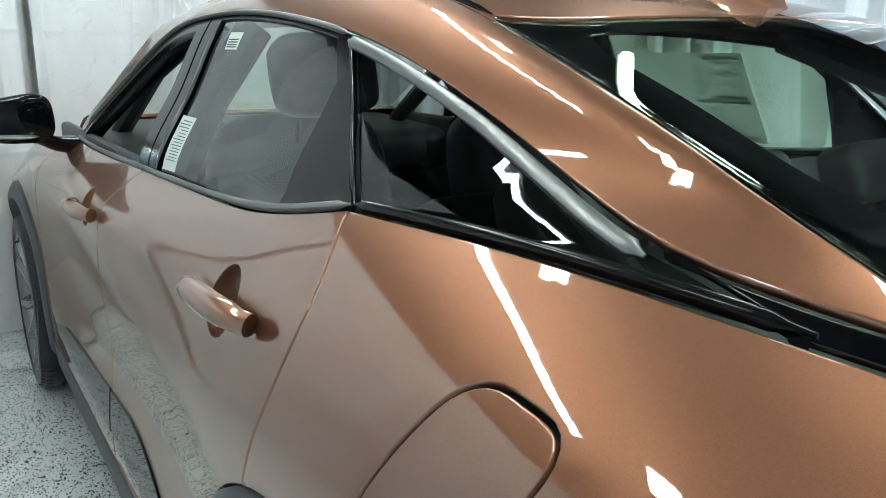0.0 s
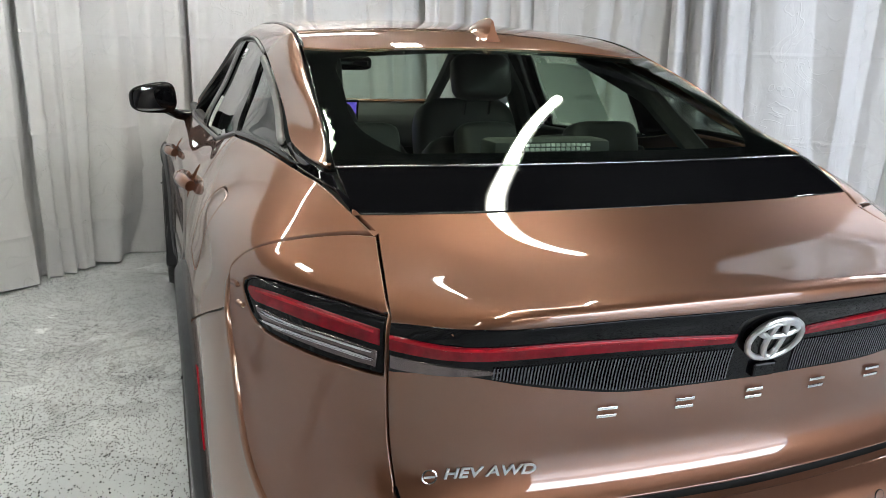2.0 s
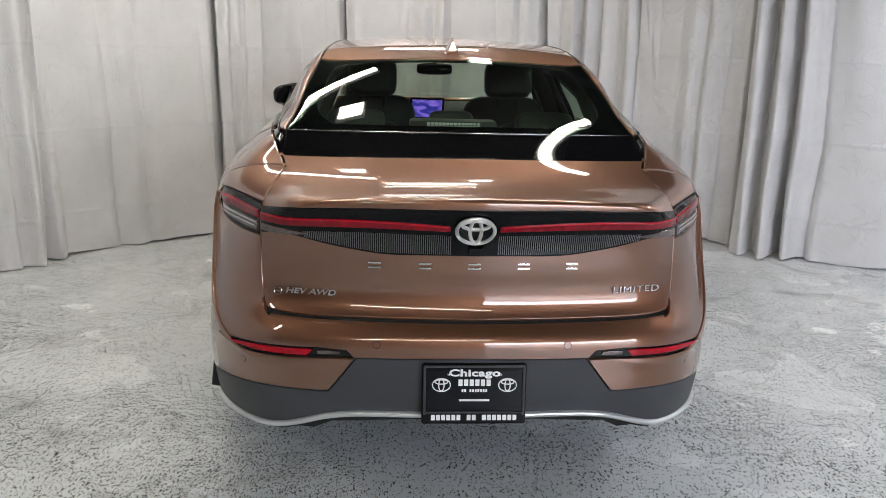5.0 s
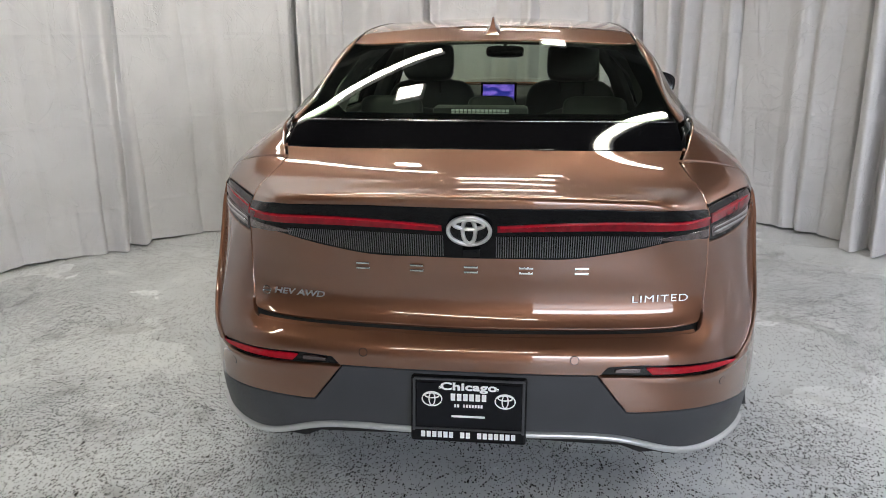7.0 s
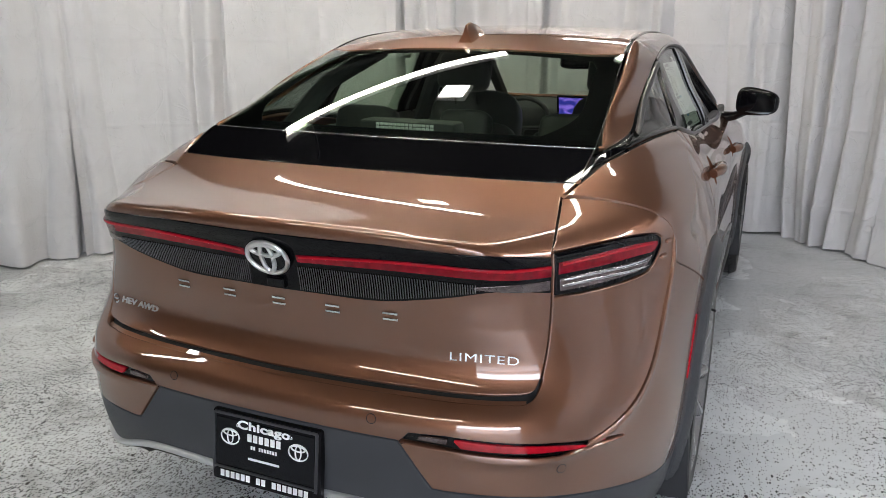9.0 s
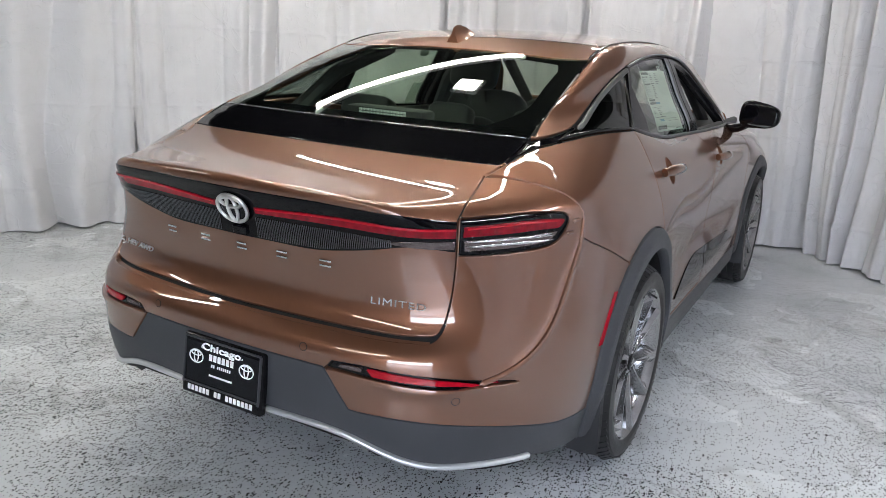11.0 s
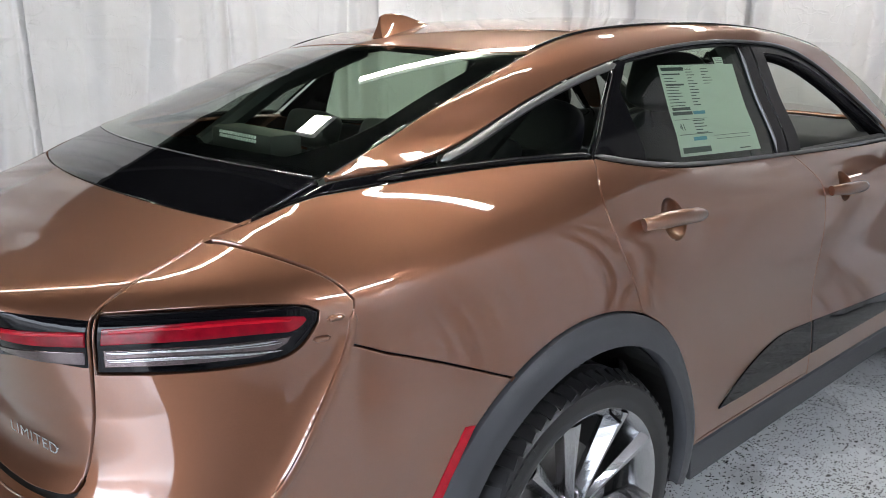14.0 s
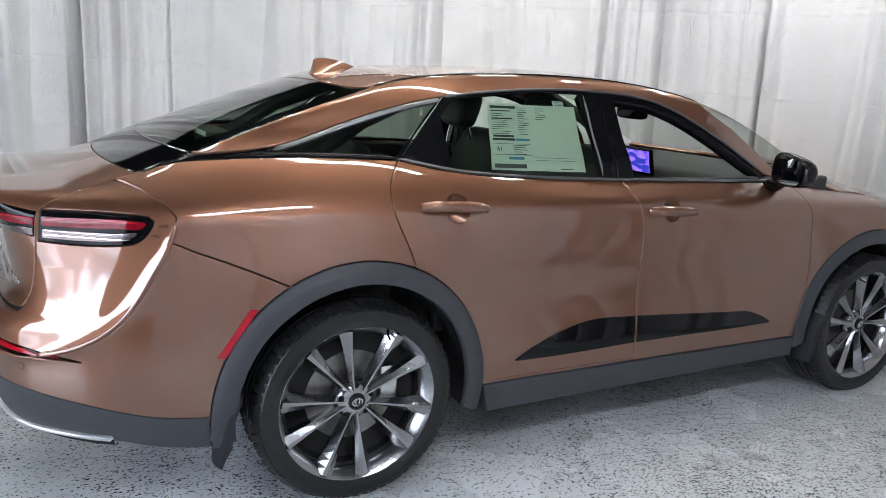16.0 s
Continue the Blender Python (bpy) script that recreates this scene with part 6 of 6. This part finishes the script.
    # Roof lining, following the roof.
    patch("headliner", both_sides(joined([(0, 1.36), (0.45, 1.42), (0.47, 2.0), (0.46, 2.85), (0, 2.83)])), LINER, cabin, over, step=0.08, lift=-0.05, rim=0, label="pale fabric roof lining")
    for s in (1, -1):
        for run, r in (((0.60, 3.55, 1.10, 0.56, 3.15, 1.33, 0.50, 2.85, 1.455), 0.035), ((0.70, 2.42, 1.08, 0.62, 2.40, 1.28, 0.50, 2.38, 1.46), 0.045), ((0.62, 1.00, 1.13, 0.585, 1.30, 1.33, 0.50, 1.60, 1.45), 0.035)):
            part("pillar_lining", tube(bmesh.new(), [(s * run[q], run[q + 1], run[q + 2]) for q in (0, 3, 6)], r, 8), CABIN, cabin, smooth=True)
        bm = block(bmesh.new(), (s * 0.755, 2.65, 0.825), (0.04, 2.2, 0.60), 0.015)
        part("door_card", bm, CABIN, cabin)
    # High-level brake lamp on the shelf.
    bm = block(bmesh.new(), (-0.02, 0.885, 1.205), (0.34, 0.10, 0.075), 0.015)
    lamp = part("brake_lamp", bm, CABIN, cabin, "high-level brake lamp with clear cells", True)
    bm = bmesh.new()
    for k in range(14):
        for j in range(2):
            block(bm, (-0.02 + (k - 6.5) * 0.0148, 0.832, 1.225 + (j - 0.5) * 0.011), (0.012, 0.006, 0.009), 0.002, Matrix.Rotation(radians(-25), 4, "X"))
    part("lamp_cells", bm, CLEAR_CELL, lamp)


CLEAR_CELL = material("lamp_cell", (0.86, 0.88, 0.86), 0.2, 0.2)


def on_pane(u, v, lift):
    p = wrap([u], [v])
    n = normal_at(p)[0]
    return p[0] + n * lift


def sticker(name, corners, mat, parent, mirror, lift=-0.0165, label=""):
    """A thin sheet on the inside of a side window; corners in turn."""
    a, b, c, d = (np.array(q) for q in corners)
    n = 4
    i, j = np.meshgrid(np.arange(n + 1) / n, np.arange(n + 1) / n)
    i, j = i.reshape(-1, 1), j.reshape(-1, 1)
    q = (a * (1 - i) + b * i) * (1 - j) + (d * (1 - i) + c * i) * j
    p = wrap(q[:, 0], q[:, 1])
    verts = (p + normal_at(p) * lift) * ((-1, 1, 1) if mirror else (1, 1, 1))
    faces = [(j * (n + 1) + i, j * (n + 1) + i + 1, (j + 1) * (n + 1) + i + 1, (j + 1) * (n + 1) + i) for j in range(n) for i in range(n)]
    ob = sheet(name, verts, faces if not mirror else [f[::-1] for f in faces], mat, parent, label)
    if parent:
        return ob
    ob.matrix_basis = CAR_POSE
    return tagged(ob, label, "sticker")


def within(corners, x0, x1, y0, y1):
    """Corners of a smaller field inside a sheet, from fractions across and down it."""
    a, b, c, d = (np.array(q) for q in corners)
    at = lambda s, t: tuple((a * (1 - s) + b * s) * (1 - t) + (d * (1 - s) + c * s) * t)
    return [at(x0, y0), at(x1, y0), at(x1, y1), at(x0, y1)]


def build_stickers():
    page = [(2.499, 1.423), (2.922, 1.420), (2.918, 1.158), (2.466, 1.171)]
    paper = sticker("price_sticker", page, PAPER, None, False, -0.0165, "large white price sticker on the rear window")
    rnd = random.Random(3)
    rows = [(0.02, 0.30, 0.03, 0.07, INK), (0.02, 0.24, 0.10, 0.115, INK), (0.04, 0.26, 0.215, 0.235, INK), (0.04, 0.26, 0.47, 0.50, INK), (0.03, 0.27, 0.515, 0.55, INK), (0.28, 0.43, 0.515, 0.55, INK_BLUE),
            (0.03, 0.43, 0.595, 0.60, INK), (0.03, 0.43, 0.755, 0.762, INK), (0.18, 0.34, 0.79, 0.83, INK_BLUE), (0.03, 0.36, 0.90, 0.965, INK), (0.44, 0.90, 0.79, 0.795, INK), (0.46, 0.90, 0.83, 0.835, INK), (0.72, 0.86, 0.955, 0.968, INK)]
    for k in range(22):
        y = 0.05 + 0.033 * k
        if y < 0.46:
            rows.append((0.32, 0.32 + rnd.uniform(0.06, 0.13), y, y + 0.009, INK))
        if y < 0.22:
            rows.append((0.52, 0.52 + rnd.uniform(0.05, 0.13), y, y + 0.008, INK))
        if 0.12 < y < 0.45:
            rows.append((0.03, 0.03 + rnd.uniform(0.08, 0.22), y, y + 0.008, INK))
        if 0.60 < y < 0.9:
            rows.append((0.24, 0.24 + rnd.uniform(0.04, 0.16), y, y + 0.010, INK))
    for x0, x1, y0, y1, mat in rows:
        sticker("print_bar", within(page, x0, x1, y0, y1), mat, paper, False, -0.0150)
    # The mileage figure that can be read.
    c = np.mean([on_pane(*q, -0.0148) for q in within(page, 0.05, 0.14, 0.62, 0.74)], axis=0)
    n = Vector(normal_at(wrap([2.53], [1.25]))[0])
    fwd = Vector((0, 1, 0))
    up = n.cross(fwd).normalized() * -1
    up = fwd.cross(n).normalized() if (fwd.cross(n)).z < 0 else n.cross(fwd).normalized()
    if up.z < 0:
        up = -up
    across = up.cross(n)
    m = Matrix((across, up, n)).transposed().to_4x4()
    m.translation = Vector(c)
    lettering("figures", "41", 0.030, 0.0002, m, INK, paper)
    tag = sticker("small_sticker", [(2.815, 1.442), (2.870, 1.442), (2.868, 1.420), (2.815, 1.420)], PAPER, None, False, -0.0165, "small white sticker at the pane's top")
    for y in (0.3, 0.55, 0.8):
        sticker("print_bar", within([(2.815, 1.442), (2.870, 1.442), (2.868, 1.420), (2.815, 1.420)], 0.15, 0.85, y - 0.06, y + 0.02), INK, tag, False, -0.0150)
    left = [(2.80, 1.445), (2.88, 1.445), (2.875, 1.408), (2.80, 1.408)]
    tag = sticker("small_sticker", left, PAPER, None, True, -0.0085, "small white sticker at the pane's top")
    for y in (0.45, 0.6, 0.75, 0.88):
        sticker("print_bar", within(left, 0.12, 0.88, y - 0.05, y + 0.02), INK, tag, True, -0.0075)
    left = [(2.87, 1.262), (2.968, 1.262), (2.968, 1.140), (2.87, 1.145)]
    tag = sticker("notice_sticker", left, PAPER, None, True, -0.0085, "white printed notice low on the rear window")
    for k in range(14):
        y = 0.08 + 0.055 * k
        sticker("print_bar", within(left, 0.10, rnd.uniform(0.6, 0.92), y, y + 0.014), INK, tag, True, -0.0075)


build_cabin()
build_stickers()
